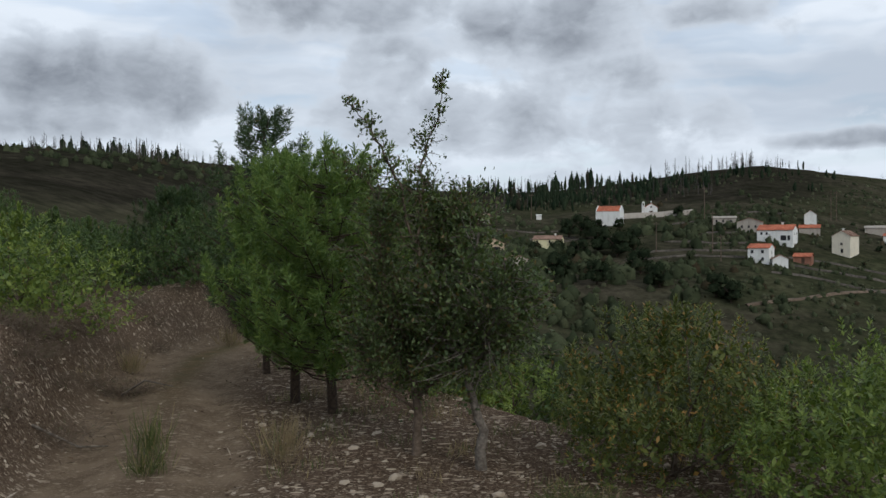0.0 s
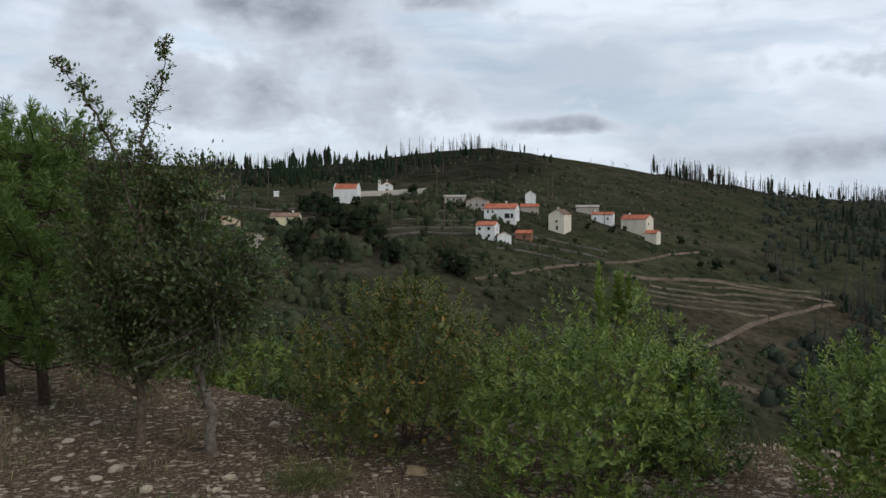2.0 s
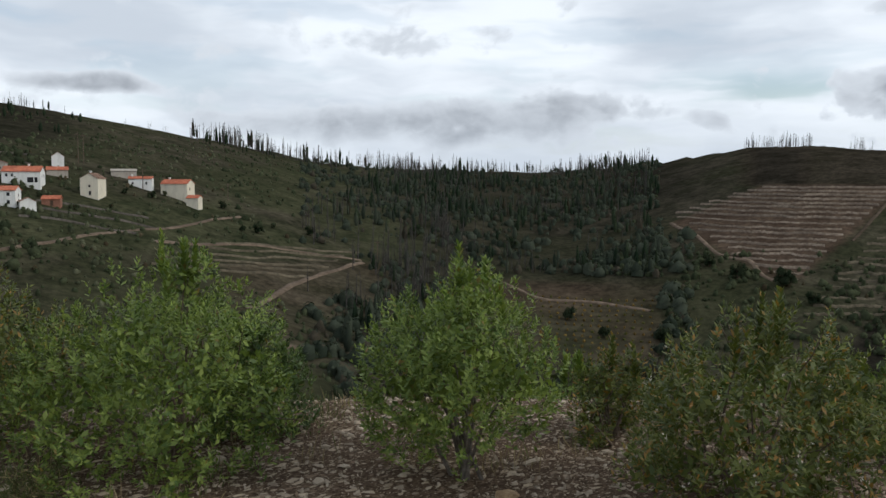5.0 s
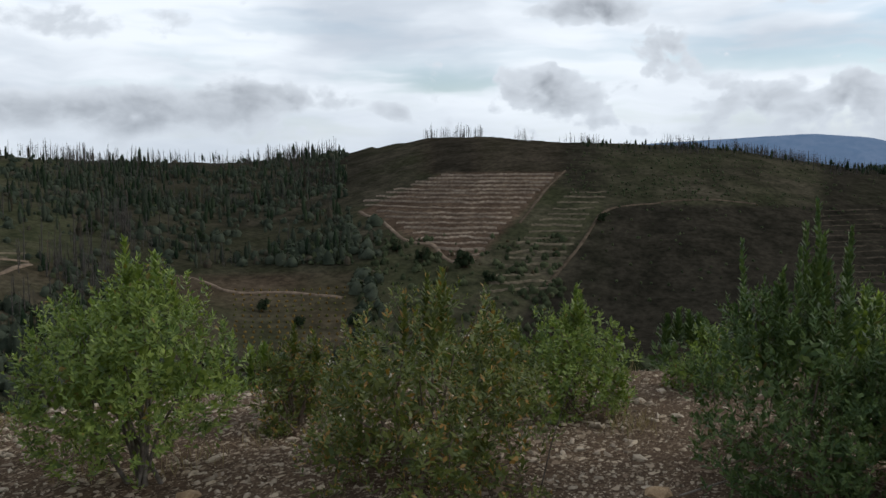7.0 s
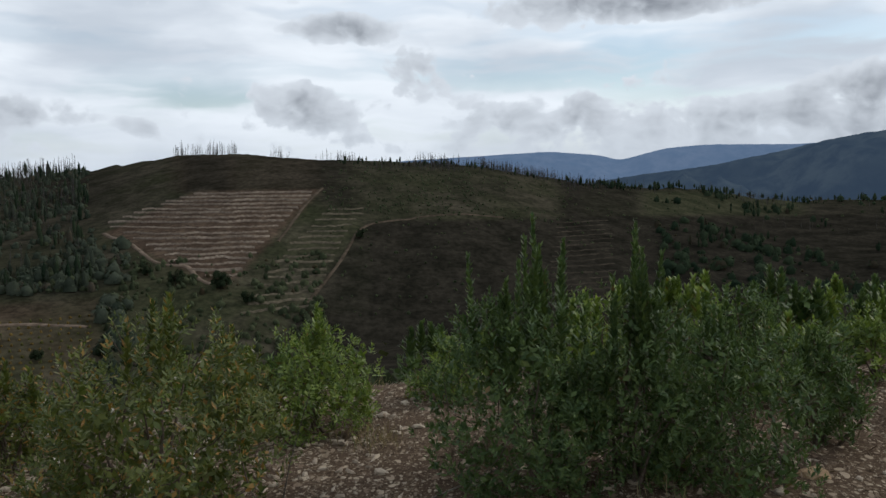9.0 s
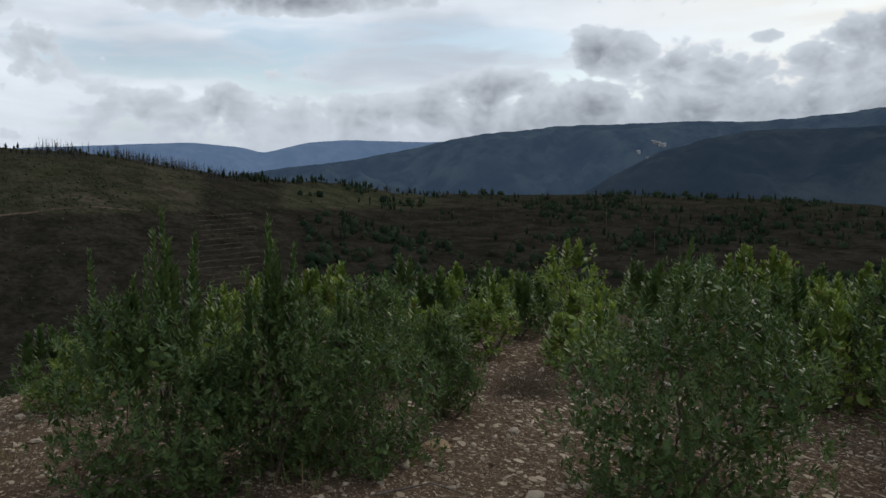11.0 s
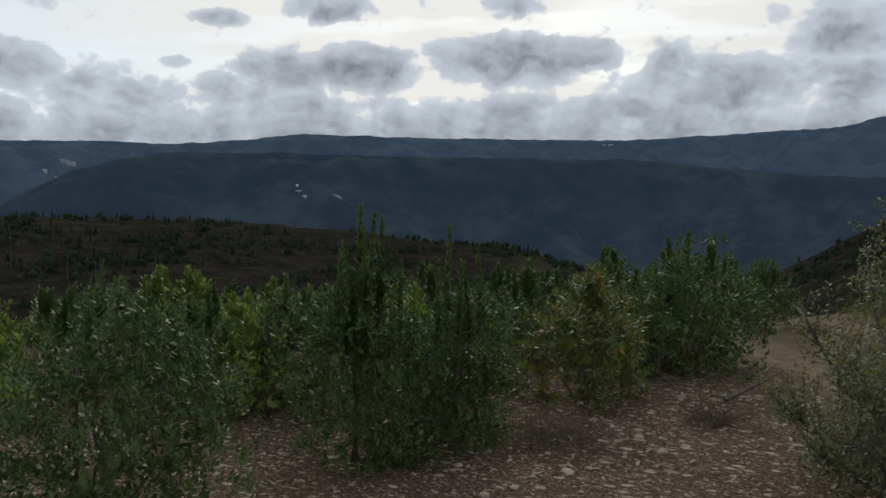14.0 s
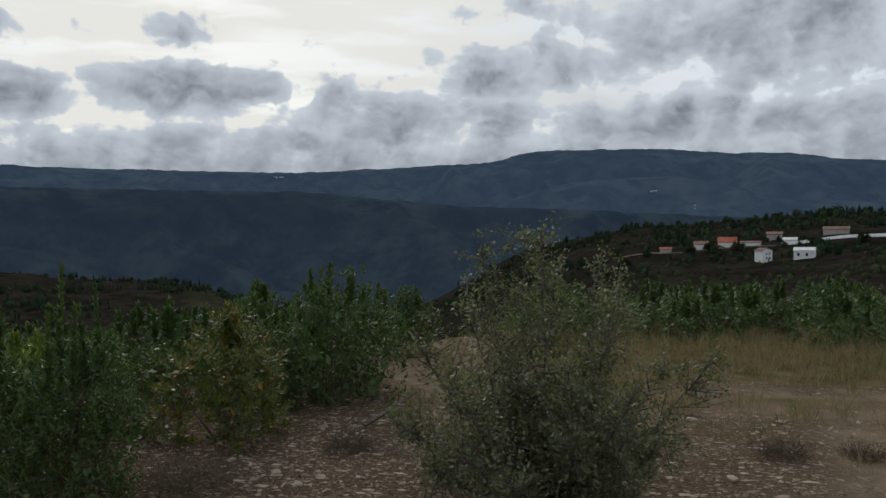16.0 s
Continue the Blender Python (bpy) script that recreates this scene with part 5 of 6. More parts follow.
        lines.append(([b, b * .6 + mid * .4, mid, lob[i] + [0, 0, size[i] * .4]], [.020, .016, .011, .004]))
    if inner > 300:
        for line in lines:
            mesh_object("stem", *tubes([line], 5), BARK_PALE if lift > .2 else BARK, root, True)
        lines = []
    for i in g.choice(n, min(n, 40 if inner > 300 else 12), replace=False):
        lines.append(([lob[pick[i]], (lob[pick[i]] + tip[i]) / 2 - way[i] * .05, tip[i]], [.006, .005, .002]))
    mesh_object("twig_growth", *tubes(lines, 3), BARK, root, True)["kind"] = "stuff"
    if flowers:
        s = g.integers(0, n, flowers)
        p = tip[s] - way[s] * .05 + g.normal(0, .02, (flowers, 3))
        v, f = leaves(np.repeat(p, 5, 0) + g.normal(0, .012, (flowers * 5, 3)), g.normal(0, 1, (flowers * 5, 3)) - [0, 0, .8], g.normal(0, 1, (flowers * 5, 3)), np.full(flowers * 5, .024), np.full(flowers * 5, .015), full=False)
        mesh_object("blossom", v, f, BLOSSOM, root)["label"] = "small cream bell flowers"
    return root


BLOSSOM = simple_material("cream_blossom", (0.62, 0.54, 0.44), (0.78, 0.72, 0.62), 30.0, 0.6, 0.0)
G_FRESH, G_DEEP, G_TURN = "bright green strawberry-tree shrub on stony soil", "dark glossy green strawberry-tree shrub on stony soil", "strawberry-tree shrub with some red and yellow leaves"
SHRUBS = [
    # x, y, height, width, leaf, label, upright shoots
    (-6.3, 12.6, 1.75, 3.2, LEAF_FRESH, G_FRESH, 8), (-8.9, 15.4, 1.9, 3.4, LEAF_DEEP, G_DEEP, 6), (-9.6, 19.5, 1.7, 3.8, LEAF_DEEP, G_DEEP, 6), (-9.6, 23.0, 1.8, 4.0, LEAF_DEEP, G_DEEP, 6), (-12.5, 22.0, 2.6, 5.0, LEAF_DEEP, G_DEEP, 6), (-5.8, 19.8, 1.7, 2.4, LEAF_DEEP, G_DEEP, 4), (-4.0, 22.0, 1.6, 2.6, LEAF_DEEP, G_DEEP, 4),
    (0.95, 12.0, 1.15, 1.5, LEAF_FRESH, "yellow-green shrub on the edge of the slope", 4), (1.7, 11.4, .95, 1.2, LEAF_DEEP, G_DEEP, 3), (-.2, 12.8, 1.2, 1.6, LEAF_FRESH, G_FRESH, 3),
    (2.15, 7.95, 1.58, 2.25, LEAF_AUTUMN, G_TURN, 8), (3.45, 6.35, 1.66, 2.2, LEAF_FRESH, G_FRESH, 10), (4.25, 6.35, .95, .95, LEAF_DEEP, G_DEEP, 6),
    (4.66, 4.36, 1.62, 1.5, LEAF_FRESH, "bright green strawberry-tree shrub with pale open stems", 6), (6.25, 4.1, .75, .95, LEAF_AUTUMN, "low yellowish strawberry-tree shrub", 3), (5.45, 2.5, 1.42, 1.8, LEAF_AUTUMN, "flowering strawberry-tree shrub with turning leaves", 8),
    (7.5, 1.95, .97, 1.15, LEAF_FRESH, G_FRESH, 5), (7.35, 2.7, .85, .9, LEAF_AUTUMN, G_TURN, 4), (8.7, 0.9, .66, .75, LEAF_FRESH, "small bright green shrub", 4),
    (6.35, 0.02, 1.42, 1.5, LEAF_DEEP, "dark green shrub with tall upright shoots", 16), (6.35, -.72, 1.36, 1.1, LEAF_DEEP, "dark green shrub with tall upright shoots", 10), (6.45, -1.35, 1.12, 1.35, LEAF_DEEP, G_DEEP, 8), (8.3, -1.9, 1.2, .95, LEAF_DEEP, G_DEEP, 6),
    (7.3, -2.35, .95, .75, LEAF_DEEP, G_DEEP, 4), (9.7, -3.75, .85, .8, LEAF_FRESH, G_FRESH, 5), (9.1, -4.5, .85, .7, LEAF_FRESH, G_FRESH, 4), (10.5, -3.2, .6, .8, LEAF_FRESH, G_FRESH, 4),
    (4.95, -3.35, 1.62, 1.65, LEAF_DEEP, "large dark glossy shrub with silvery highlights", 8), (7.1, -5.9, 1.2, 1.3, LEAF_DEEP, G_DEEP, 6), (6.7, -6.7, 1.2, 1.15, LEAF_DEEP, G_DEEP, 5),
    (4.62, -5.58, 1.60, 1.35, LEAF_DEEP, "dark shrub with tall feathery upright shoots", 14), (4.22, -6.35, 1.42, 1.0, LEAF_DEEP, "dark shrub with tall feathery upright shoots", 6), (4.05, -8.5, 1.40, 1.4, LEAF_AUTUMN, "olive-green shrub beside the stony clearing", 7),
    (3.6, -10.7, 1.74, 1.75, LEAF_DEEP, G_DEEP, 8), (4.5, -10.2, 1.35, 1.4, LEAF_DEEP, G_DEEP, 5), (3.9, -15.2, 1.25, 1.2, LEAF_DEEP, G_DEEP, 3), (5.4, -8.3, 1.15, 1.2, LEAF_DEEP, G_DEEP, 5)]
for k, (x, y, h, w, mat, label, spikes) in enumerate(SHRUBS):
    r = math.hypot(x, y)
    tall, deep, w = "upright" in label, mat is LEAF_DEEP, w * 1.12
    arbutus(x, y, h, w, mat, 100 + k, label, leaf=.060 if r < 9 else .085, inner=int((560 if r < 9 else 260) * w * h), spikes=int(spikes * 1.3) if tall else spikes * 2 // 3, spike_h=.55 if tall else .22, shoots=int((305 if r < 9 else 120) * w * h), each=14, full=False, squat=.45 if deep else .7,
            open_=1.0 if deep else 1.15, flowers=60 if "flowering" in label or "silvery" in label else 0, lift=.34 if "open" in label else .0 if deep else .1)
# a loose cover of young shrubs further along the brow
g = np.random.default_rng(5)
PATCHES = [(92, 150, 8.8, 17, 76, .6, 1.1, .9, 1.5, LEAF_FRESH, LEAF_DEEP, "young strawberry-tree shrub in a loose row"),
           (172, 199, 17.5, 27, 34, .75, 1.2, 1.6, 2.8, LEAF_DEEP, LEAF_DEEP, "dark green scrub beyond the dirt track"),
           (148, 167, 11, 18, 22, .9, 1.45, 1.2, 1.9, LEAF_DEEP, LEAF_DEEP, "dark green shrub at the edge of the slope"),
           (-33, -9, 23, 40, 30, 1.2, 2.2, 2.2, 4.0, LEAF_DEEP, LEAF_DEEP, "green shrub on the bank above the track"),
           (-8, 6, 13.5, 18, 10, .9, 1.6, 1.4, 2.2, LEAF_FRESH, LEAF_DEEP, "green shrub on the slope behind the pines"),
           (8, 90, 9.0, 12, 16, .35, .7, .8, 1.3, LEAF_FRESH, LEAF_DEEP, "low green shrub on the edge of the slope")]
taken = [(s[0], s[1]) for s in SHRUBS]
for a0, a1, r0, r1, count, h0, h1, w0, w1, m0, m1, label in PATCHES:
    made, tries = 0, 0
    while made < count and tries < 4000:
        tries += 1
        a, r = g.uniform(a0, a1), g.uniform(r0, r1)
        x, y = r * math.sin(radians(a)), r * math.cos(radians(a))
        if track_distance(x, y) < 1.6 or any(math.hypot(x - p, y - q) < .5 * w0 + .15 for p, q in taken):
            continue
        # the stony gap between the rows stays open
        if a0 == 92 and abs(a - 112.5 - (r - 9) * .2) < 2.2 and r < 11:
            continue
        taken.append((x, y))
        h, w = g.uniform(h0, h1), g.uniform(w0, w1)
        arbutus(x, y, h, w, m0 if g.uniform() < .5 else m1, 300 + len(taken), label, leaf=.088 + .0014 * r, inner=int(110 * w * h), shoots=int(52 * w * h + 14), each=8, full=False, spikes=5, spike_h=.22, squat=.5, open_=1.1)
        made += 1


def pine(x, y, h, w, seed, mat, label, clear=.22, bole=.05, slim=True, m=72):
    """Young pine: straight stem, whorled limbs, tufts of needles."""
    g = np.random.default_rng(seed)
    z = float(ground_z(x, y))
    root = tagged(new("pine_tree"), label, "pine tree", "young pines beside the track")
    root.location = (x, y, z - .05)
    bend = g.normal(0, .05, 2)
    trunk = [(bend[0] * math.sin(t * 3), bend[1] * math.sin(t * 2.4), t * h * .97) for t in np.linspace(0, 1, 9)]
    v, f = tubes([(trunk, np.linspace(bole * 1.25, .012, 9))], 8)
    mesh_object("trunk", v, f, BARK_DARK, root, True)
    tufts, ways, sizes = [], [], []
    zz = clear * h
    while zz < h * .97:
        t = (zz / h - clear) / (1 - clear)
        reach = w * .5 * ((1 - t) ** .75 if slim else math.sqrt(max(0, 1 - t ** 2.4))) * (0.6 + .4 * min(1, t * 5)) + .12
        whorl = []
        for a in np.arange(6) * 1.047 + g.uniform(0, 6.3) + g.normal(0, .2, 6):
            ln = reach * g.uniform(.7, 1.15)
            b = np.array([0, 0, zz + g.uniform(-.06, .06)])
            o = np.array([math.cos(a), math.sin(a), 0])
            p1, p2 = b + o * ln * .55 + [0, 0, ln * .10], b + o * ln + [0, 0, ln * .42]
            whorl.append(([b, p1, p2], [.012, .009, .005]))
            for u, tall in ((.45, .55), (.7, .75), (.85, .8), (1.0, 1.0)):
                q = b * (1 - u) + p2 * u + np.append(g.normal(0, .07, 2), -.05 * ln * math.sin(u * 3.1))
                tufts.append(q), ways.append(o * .28 + [0, 0, 1.0] + g.normal(0, .16, 3)), sizes.append(tall * g.uniform(.20, .36))
        mesh_object("limb_whorl", *tubes(whorl, 4), BARK_DARK, root)
        zz += h * (.062 if slim else .052)
    for q in (.93, .97, 1.0):
        tufts.append(np.array([g.normal(0, .02), g.normal(0, .02), h * q - .3])), ways.append(np.array([0, 0, 1.0])), sizes.append(.34)
    # upright candles, each a brush of needles
    tufts, ways, sizes = np.array(tufts), unit(np.array(ways)), np.array(sizes)
    n = len(tufts)
    t = g.uniform(0, 1, (n, m))
    along = unit(ways[:, None] * (.55 + .5 * t[..., None]) + unit(g.normal(0, 1, (n, m, 3))) * .95)
    at = tufts[:, None] + ways[:, None] * (t * sizes[:, None])[..., None]
    length = (g.uniform(.09, .14, (n, m)) * (1.1 - .3 * t)).ravel()
    v, f = leaves(at.reshape(-1, 3), along.reshape(-1, 3), g.normal(0, 1, (n * m, 3)), length, np.full(n * m, .0135), full=False)
    mesh_object("foliage", v, f, mat, root)
    return root


pine(-2.9, 14.0, 4.25, 2.7, 51, NEEDLE_DARK, "slender young pine standing above its neighbours", .2, m=52)
pine(-6.6, 21.2, 2.4, 2.6, 52, NEEDLE_DARK, "dark young pine behind the dirt track", .15)
pine(-2.0, 11.5, 3.2, 1.9, 53, NEEDLE_LIGHT, "bushy bright green young pine", .16, .06, False)
pine(-1.4, 10.8, 3.15, 1.9, 54, NEEDLE_LIGHT, "bushy bright green young pine", .15, .055, False)
pine(-4.9, 23.0, 2.8, 3.0, 55, NEEDLE_DARK, "dark young pine behind the dirt track", .1, m=30)
pine(-1.3, 16.6, 2.9, 2.4, 56, NEEDLE_DARK, "dark young pine behind the dirt track", .1, m=30)


def small_oak(x, y, limbs, twigs, seed, mat, bark, name, label, leaf, per, bole, spread=.16, category="tree", bare=.8):
    """limbs: polylines of the trunk and leaders; leafy twigs grow from their upper parts."""
    g = np.random.default_rng(seed)
    z = float(ground_z(x, y))
    root = tagged(new(name), label, category)
    root.location = (x, y, z - .05)
    lines, at, way = [], [], []
    for pts, r0, share, *slight in limbs:
        pts = np.array(pts, float)
        u = np.linspace(0, 1, 14)
        s = np.linspace(0, 1, len(pts))
        c = np.stack([np.interp(u, s, pts[:, k]) for k in range(3)], -1)
        c[1:-1] += g.normal(0, .02, (12, 3))
        mesh_object("limb", *tubes([(c, r0 * (1 - .85 * u))], 7), bark, root, True)
        for _ in range(int(twigs * share)):
            t = g.uniform(.1, 1.0)
            b = np.array([np.interp(t, u, c[:, k]) for k in range(3)])
            if b[2] < bare:
                continue
            o = unit(g.normal(0, 1, 3) + [0, 0, .35])
            ln = spread * g.uniform(.5, 1.7) * (1.25 - .85 * t) * 3 * (slight[0] if slight else 1)
            e = b + o * ln + [0, 0, .1 * ln]
            lines.append(([b, (b + e) / 2 + g.normal(0, .03, 3), e], [.006, .004, .0015]))
            for q in np.linspace(.15, 1, per // 2 if slight else per):
                at.append(b * (1 - q) + e * q + g.normal(0, .02 + .05 * ln, 3)), way.append(o * .5 + g.normal(0, .6, 3) + [0, 0, .25])
    mesh_object("twig_growth", *tubes(lines, 4), bark, root, True)
    at, way = np.array(at), np.array(way)
    n = len(at)
    ln = leaf * g.uniform(.6, 1.25, n)
    v, f = leaves(at, way, g.normal(0, .6, (n, 3)) + [0, 0, 1], ln, ln * .55, full=False)
    mesh_object("crown", v, f, mat, root)
    return root


small_oak(-.28, 8.65, [
    ([(0, 0, 0), (.02, 0, .5), (-.05, .05, 1.1), (.05, .0, 2.0), (.04, 0, 2.75)], .055, .9), ([(.04, 0, 2.6), (.10, 0, 3.05), (.24, 0, 3.45), (.29, 0, 3.9)], .016, .22, .34),
    ([(-.05, 0, 2.3), (-.14, 0, 2.8), (-.32, 0, 3.15), (-.48, .05, 3.4), (-.70, 0, 3.62)], .016, .24, .32), ([(-.1, .1, 2.2), (-.4, .2, 2.75), (-.86, .2, 3.1)], .012, .16, .35),
    ([(0, 0, .7), (-.25, .1, 1.4), (-.34, 0, 2.0), (-.36, 0, 2.6)], .035, .75), ([(0, 0, .9), (.4, -.1, 1.5), (.5, 0, 2.3), (.46, 0, 2.6)], .03, .9),
    ([(0, 0, .8), (-.3, .3, 1.3), (-.45, .2, 1.9)], .025, .7), ([(.1, 0, 1.5), (.3, .3, 2.0), (.2, .3, 2.7)], .02, .7), ([(0, 0, .5), (-.4, -.2, .9), (-.55, -.1, 1.3)], .02, .5),
    ([(0, 0, .6), (.4, .1, 1.0), (.65, .1, 1.4)], .02, .5)],
    215, 71, LEAF_OAK, BARK, "oak_tree", "sparse young oak with two bare-looking leaders", .048, 26, .05)
small_oak(.36, 8.1, [
    ([(0, 0, 0), (.02, 0, .35), (-.10, 0, .75), (-.06, 0, 1.15), (-.1, 0, 1.8), (-.02, 0, 2.3)], .06, .8), ([(-.08, 0, .9), (.25, .1, 1.3), (.42, 0, 1.7)], .028, .7), ([(-.08, 0, .9), (-.35, .1, 1.3), (-.4, 0, 1.8)], .028, .6), ([(-.06, 0, 1.1), (.1, -.2, 1.5), (.3, -.2, 2.0)], .02, .6)],
    170, 72, LEAF_OAK, BARK_PALE, "oak_tree", "small oak with a pale twisted trunk", .054, 24, .05)
small_oak(.46, -7.2, [([(0, 0, 0), (g.normal(0, .05), g.normal(0, .05), .4), (math.cos(a) * .7 * q, math.sin(a) * .7 * q, hh * .5), (math.cos(a) * 1.1 * q, math.sin(a) * 1.1 * q, hh)], .022, 1.0)
                      for a, q, hh in zip(np.arange(0, 9.5, .37), [.5, 1, .7, 1.1, .3, .9, 1.0, .6, 1.15, .4, 1.0, .8, 1.1, .5, .9, 1.0, .2, 1.1, 1.15, 1.0, 1.1, 1.15, 1.05, 1.1, 1.0], [2.1, 1.5, 1.8, 1.2, 2.2, 1.4, 1.1, 1.8, 1.3, 2.0, 1.1, 1.6, 1.0, 1.9, 1.3, 1.1, 2.25, .6, .8, .5, .7, .55, .9, .6, .75])],
    95, 73, LEAF_GREY, BARK_PALE, "holm_oak_bush", "grey-green prickly evergreen oak bush with wiry twigs", .04, 23, .02, .15, "shrub", .12)


def grass_tufts(name, spots, h, blades, mat, label, seed, spread=.12):
    g = np.random.default_rng(seed)
    p = np.repeat(np.array([(x, y, float(ground_z(x, y)) - .01) for x, y in spots]), blades, 0)
    n = len(p)
    p[:, :2] += g.normal(0, spread, (n, 2))
    way = np.stack([g.normal(0, .35, n), g.normal(0, .35, n), np.ones(n)], -1)
    ln = h * g.uniform(.4, 1.2, n)
    return tagged(mesh_object(name, *leaves(p, way, g.normal(0, 1, (n, 3)), ln, np.full(n, .007), full=False), mat), label, "grass", kind="stuff")


def random_spots(n, a0, a1, r0, r1, seed, off_track=0.0):
    g = np.random.default_rng(seed)
    out = []
    while len(out) < n:
        a, r = g.uniform(a0, a1), math.sqrt(g.uniform(r0 * r0, r1 * r1))
        x, y = r * math.sin(radians(a)), r * math.cos(radians(a))
        if track_distance(x, y) >= off_track:
            out.append((x, y))
    return out


grass_tufts("dry_grass", random_spots(170, -25, 100, 6, 18, 1, .95) + random_spots(130, 140, 198, 9, 21, 2, .6) + random_spots(50, 166, 198, 8, 20, 8, .2), .22, 24, DRY_LEAF, "thin tufts of straw-coloured dry grass", 3)
grass_tufts("green_grass", random_spots(120, 165, 198, 10, 20, 4, .9) + random_spots(70, -20, 40, 6, 12, 6, 1.0), .16, 30, GREEN_GRASS, "low green grass on the verge", 5)
grass_tufts("bank_grass", random_spots(150, 170, 199, 10.5, 19, 9, .4), .34, 60, DRY_LEAF, "tufts of dry grass on the bank beyond the track", 11, .10)
grass_tufts("bank_grass", random_spots(60, 168, 199, 11, 19, 10, .7), .2, 50, GREEN_GRASS, "clumps of green grass on the bank beyond the track", 12, .16)
for k, (x, y, h) in enumerate([(-2.95, 8.6, .5), (-1.6, 8.4, .55), (-2.75, 7.9, .3), (-5.2, 14.2, .5), (-4.4, 17.6, .45)]):
    grass_tufts("grass_tuft", [(x, y)] * 3, h, 60, GREEN_GRASS if k in (0, 2) else DRY_LEAF, "wispy grass tuft on the dirt track", 20 + k, .09)["kind"] = ""


def heather(x, y, h, w, seed, mat, label, dense=2200):
    g = np.random.default_rng(seed)
    n = int(dense * w)
    ang, r = g.uniform(0, 6.3, n), np.sqrt(g.uniform(0, 1, n)) * w / 2
    p = np.stack([x + np.cos(ang) * r * .5, y + np.sin(ang) * r * .5, np.full(n, float(ground_z(x, y)))], -1)
    e = np.stack([np.cos(ang) * r, np.sin(ang) * r, h * (1 - .5 * (2 * r / w) ** 2) * g.uniform(.3, 1.05, n)], -1)
    root = tagged(mesh_object("heather", *leaves(p + e * g.uniform(.0, .9, (n, 1)), unit(e) + g.normal(0, .95, (n, 3)), g.normal(0, 1, (n, 3)), .04 + np.linalg.norm(e, axis=1) * .18, np.full(n, .006), full=False), mat), label, "shrub", "low heather")
    return root


for k, (x, y, h, w) in enumerate([(3.55, -6.9, .38, .8), (4.6, -6.9, .3, .6), (7.9, -3.4, .25, .6), (6.9, .4, .2, .5), (5.9, 3.3, .2, .5), (2.6, -8.4, .22, .5), (8.5, -2.9, .22, .5), (-5.4, 11.0, .4, .9), (-4.9, 10.0, .3, .8), (-4.6, 12.4, .35, .8), (5.2, -7.2, .3, .7), (-1.6, -9.0, .25, .5), (-2.4, -9.3, .2, .4)]):
    heather(x, y, h, w, 500 + k, HEATHER, "dry brown heather tuft on stony ground")
for k, (x, y) in enumerate(random_spots(34, -33, -17, 9, 18, 92, 1.0)):
    heather(x, y, .24 + .1 * (k % 4), .6 + .12 * (k % 5), 560 + k, HEATHER, "dry brown heather tuft on the bank above the track", 800)
for k, (x, y, h, w) in enumerate([(2.3, 6.3, .3, .5), (1.1, 6.9, .25, .6)]):
    heather(x, y, h, w, 530 + k, GREEN_GRASS, "low grey-green cistus seedling")

# ---------------------------------------------------------------- stones


def stone_mesh(seed, flat):
    g = np.random.default_rng(seed)
    bm = bmesh.new()
    bmesh.ops.create_icosphere(bm, subdivisions=1, radius=1.0)
    for v in bm.verts:
        v.co = Vector((v.co.x * g.uniform(.7, 1.25), v.co.y * g.uniform(.5, 1.0), v.co.z * flat * g.uniform(.6, 1.2)))
    me = bpy.data.meshes.new("stone")
    bm.to_mesh(me)
    bm.free()
    return me


def scattered_stones(spots, s0, s1, seed):
    """Flat slate chips joined into one sheet of rubble."""
    g = np.random.default_rng(seed)
    ring = 4
    n = len(spots)
    xy = np.array(spots)
    z = ground_z(xy[:, 0], xy[:, 1])
    size = s0 * (s1 / s0) ** (g.uniform(0, 1, n) ** 2.2)
    ang = np.sort(g.uniform(0, 2 * np.pi, (n, ring)) * .35 + np.arange(ring)[None] * 2 * np.pi / ring, 1)
    rad = size[:, None] * g.uniform(.55, 1.1, (n, ring))
    turn = g.uniform(0, 6.3, n)
    px, py = np.cos(ang) * rad, np.sin(ang) * rad * .55
    px, py = px * np.cos(turn)[:, None] - py * np.sin(turn)[:, None], px * np.sin(turn)[:, None] + py * np.cos(turn)[:, None]
    tx, ty = g.normal(0, .22, n), g.normal(0, .22, n)
    th = size * g.uniform(.12, .32, n)
    lowz, topz = z[:, None] - .01 + px * tx[:, None] + py * ty[:, None], z[:, None] + th[:, None] + px * tx[:, None] + py * ty[:, None]
    low = np.stack([xy[:, :1] + px * 1.08, xy[:, 1:] + py * 1.08, lowz], -1)
    top = np.stack([xy[:, :1] + px * .88, xy[:, 1:] + py * .88, topz], -1)
    mid = np.stack([xy[:, 0], xy[:, 1], z + th * 1.05], -1)[:, None]
    v = np.concatenate([low, top, mid], 1)
    k = 2 * ring + 1
    tri = []
    for i in range(ring):
        j = (i + 1) % ring
        tri += [(i, j, ring + j), (i, ring + j, ring + i), (ring + i, ring + j, 2 * ring)]
    f = (np.arange(n)[:, None, None] * k + np.array(tri)[None]).reshape(-1, 3)
    return v.reshape(-1, 3), f


v, f = scattered_stones(random_spots(4800, 22, 80, 4.2, 9.0, 39, .2) + random_spots(7000, 2, 172, 3.8, 10.5, 31, .2) + random_spots(900, -28, 4, 6, 14, 32, 1.1) + random_spots(380, -34, -14, 6.5, 20, 41, .9) + random_spots(260, -28, 4, 6, 20, 33, .0) + random_spots(700, 168, 198, 6, 13, 34, .4) + random_spots(1100, 136, 174, 5.2, 10.5, 40, .2), .009, .065, 35)
tagged(mesh_object("slate_rubble", v, f, STONE), "pale flat slate chips strewn over brown soil", "stones", kind="stuff")
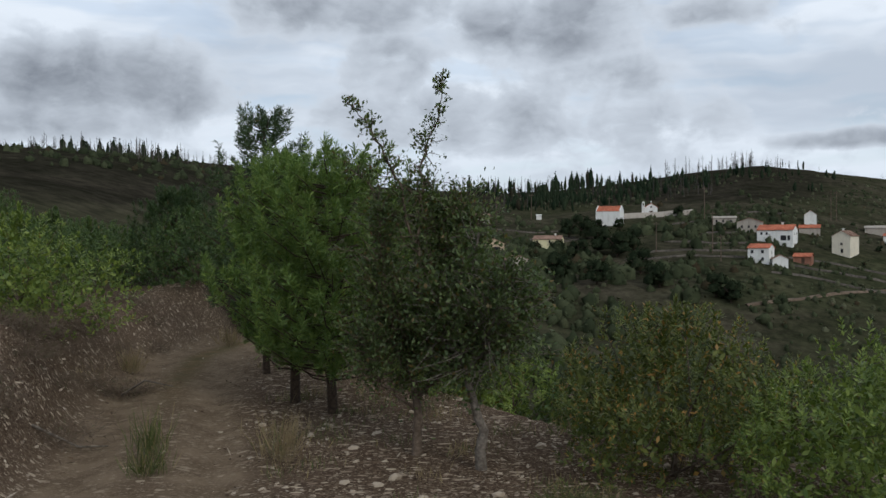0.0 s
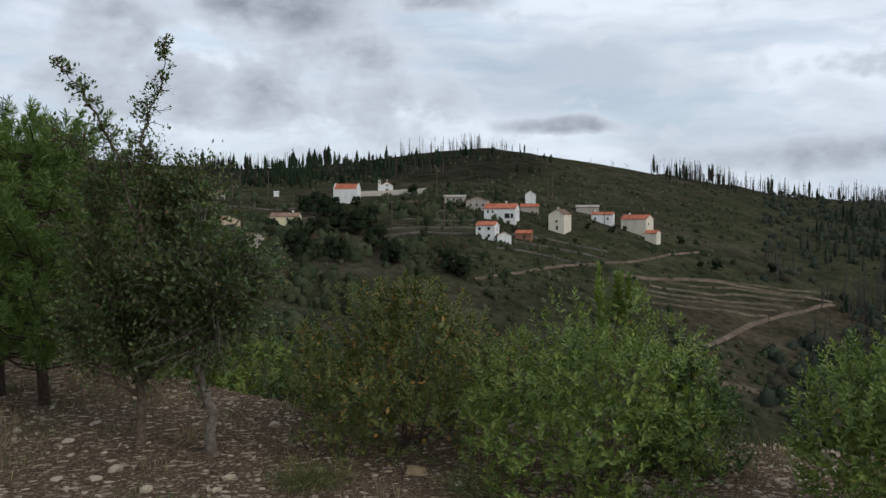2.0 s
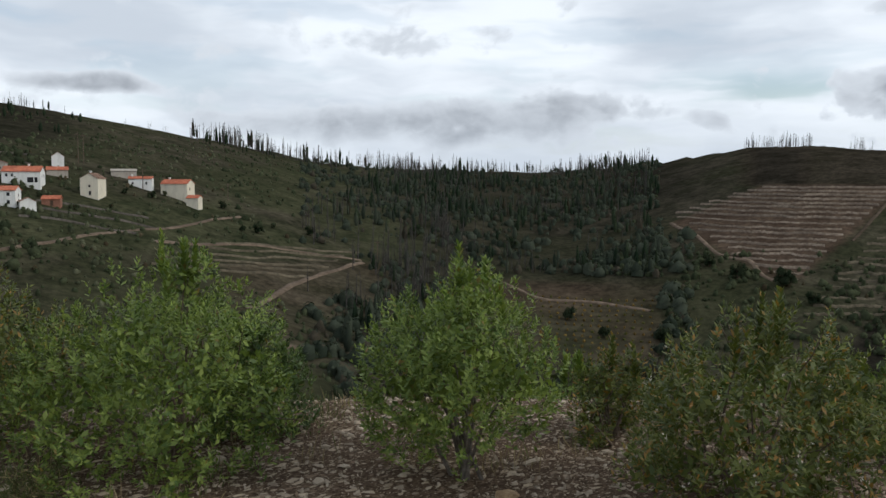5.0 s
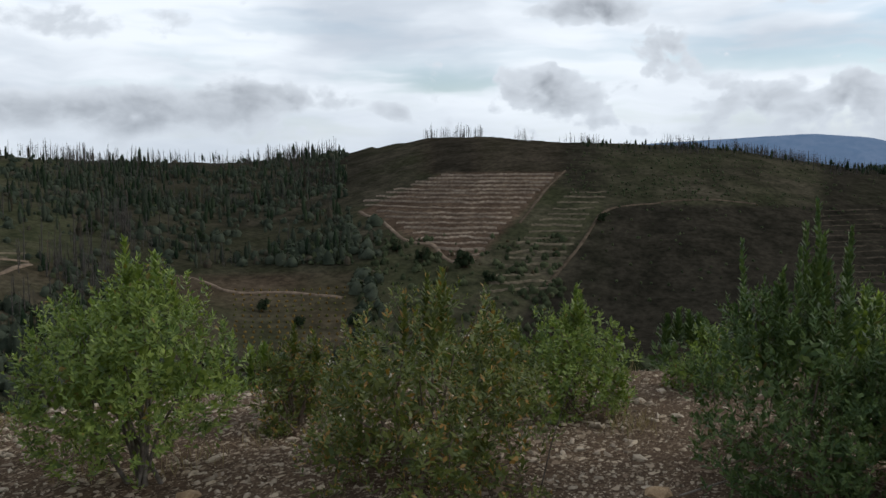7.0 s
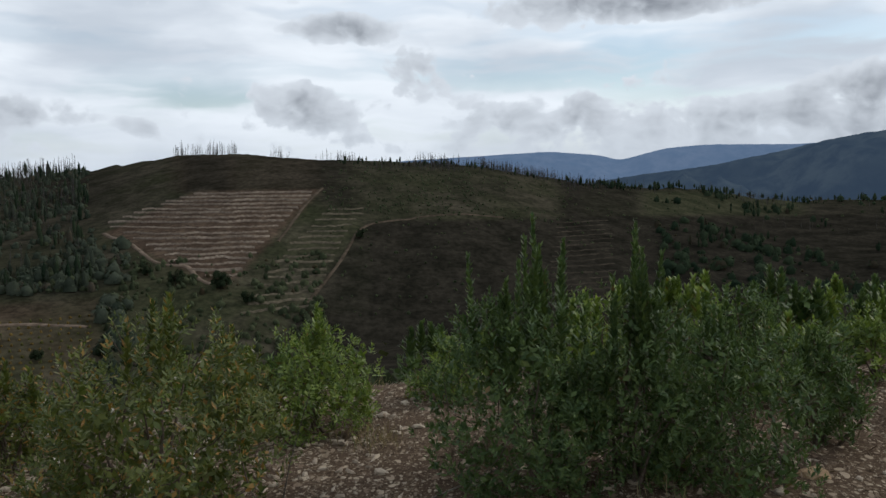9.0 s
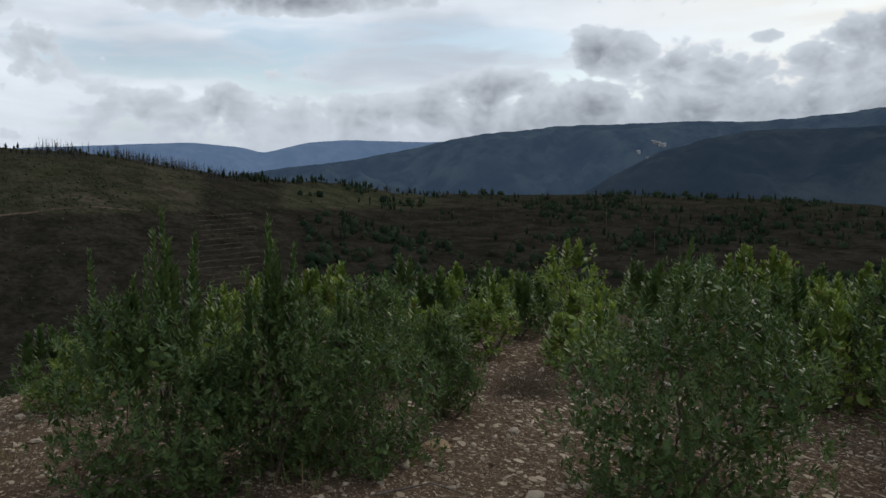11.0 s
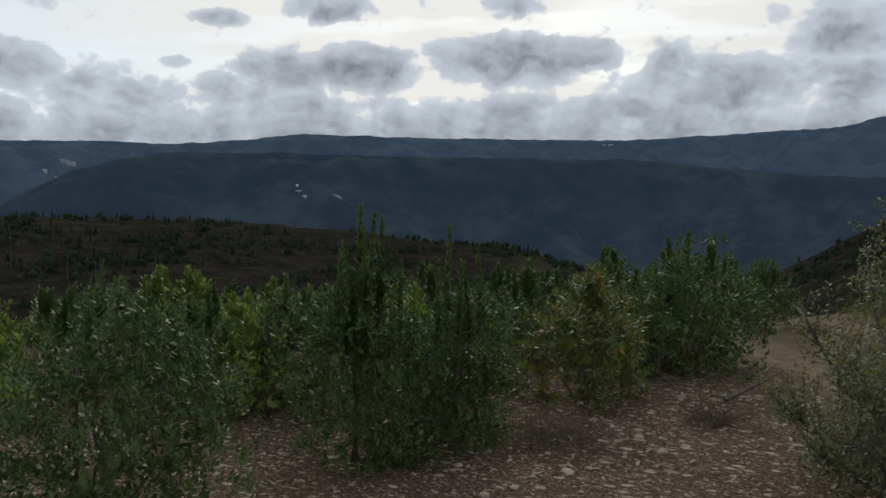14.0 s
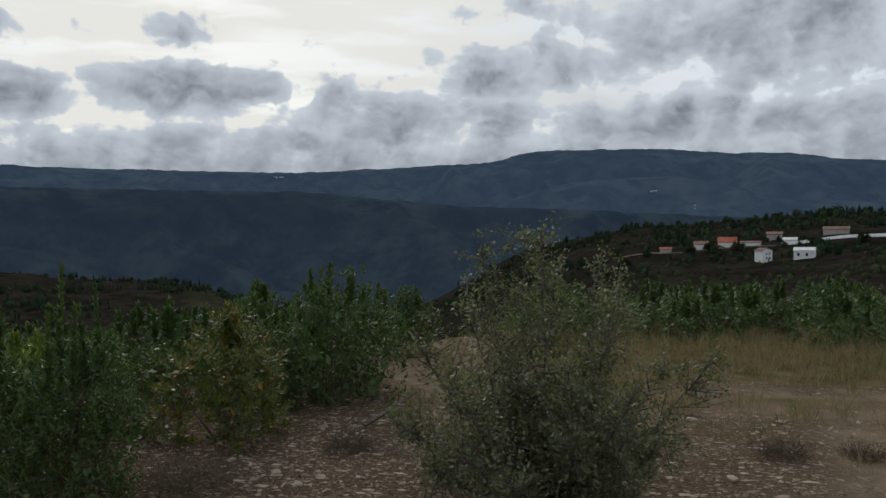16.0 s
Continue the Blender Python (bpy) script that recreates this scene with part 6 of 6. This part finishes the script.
BITS = leaf_material("leaf_litter", (0.055, 0.034, 0.022), (0.26, 0.19, 0.135), (0.42, 0.36, 0.29), 0.12, 0.85, 0.05, spec=0.1)
g = np.random.default_rng(77)
xy = np.array(random_spots(15000, 0, 174, 3.8, 10.5, 71, .5) + random_spots(8000, -32, 4, 6, 20, 72, .75) + random_spots(3000, 160, 198, 6.5, 18, 73, .5) + random_spots(900, -30, 4, 6, 18, 74, .0))
n = len(xy)
p = np.concatenate([xy, (ground_z(xy[:, 0], xy[:, 1]) + .012)[:, None]], 1)
long = .02 + .10 * g.uniform(0, 1, n) ** 3
v, f = leaves(p, np.stack([g.normal(0, 1, n), g.normal(0, 1, n), g.normal(0, .22, n)], -1), np.array([0, 0, 1.0]) + g.normal(0, .3, (n, 3)), long, np.minimum(long * g.uniform(.12, .65, n), .026), full=False)
tagged(mesh_object("leaf_litter", v, f, BITS), "brown leaf litter and bark scraps on the soil", "leaf litter", kind="stuff")
STONES = [stone_mesh(600 + k, f) for k, f in enumerate((.45, .35, .6, .5))]
for me in STONES:
    me.materials.append(STONE)
OCHRE_STONE = STONES[1].copy()
OCHRE_STONE.materials.clear()
OCHRE_STONE.materials.append(STONE_OCHRE)
g = np.random.default_rng(91)
for x, y in random_spots(130, 0, 172, 4.6, 9.5, 36, .3) + random_spots(24, -20, 2, 6.5, 11, 37, 1.0) + random_spots(12, 172, 196, 7, 12, 38, .6):
    ob = new("stone", STONES[g.integers(0, 4)])
    s = g.uniform(.03, .085)
    ob.matrix_world = pose(x, y, float(ground_z(x, y)) + s * .12, g.uniform(-14, 14), g.uniform(-14, 14), g.uniform(0, 360)) @ Matrix.Scale(s, 4)
    tagged(ob, "loose flat slate stone on brown soil", "stone", "loose stones")
for x, y, s in [(5.75, .95, .12), (6.55, -2.05, .14), (4.6, 3.9, .11), (2.0, 7.0, .12)]:
    ob = new("stone", OCHRE_STONE)
    ob.matrix_world = pose(x, y, float(ground_z(x, y)) + s * .12, 5, -4, 40 * x) @ Matrix.Scale(s, 4)
    tagged(ob, "large ochre flat stone on brown soil", "stone", "loose stones")


def dead_stick(pts, r, label="dry grey fallen twig on the ground"):
    v, f = tubes([([(x, y, float(ground_z(x, y)) + z) for x, y, z in pts], np.linspace(r, r * .35, len(pts)))], 5)
    return tagged(mesh_object("dead_branch", v, f, BARK_PALE), label, "branch", "fallen twigs")


dead_stick([(2.75, -9.3, .05), (2.55, -9.55, .16), (2.3, -9.9, .32)], .03, "charred stick standing out of the ground")
dead_stick([(-4.3, 8.9, .02), (-3.9, 9.1, .03), (-3.6, 9.15, .02)], .018)
dead_stick([(-4.6, 12.2, .05), (-4.2, 12.0, .25), (-3.9, 12.3, .1)], .02)
dead_stick([(5.7, .8, .02), (6.1, .3, .12), (6.3, .1, .2)], .008)
dead_stick([(5.5, 1.7, .0), (5.45, 1.6, .4), (5.4, 1.45, .85)], .006, "pale dry stalk rising from a shrub")
dead_stick([(5.6, -1.3, .02), (5.5, -1.7, .1), (5.3, -2.0, .02)], .01)
dead_stick([(6.2, -1.75, .0), (6.15, -1.7, .25), (6.2, -1.65, .42)], .006)
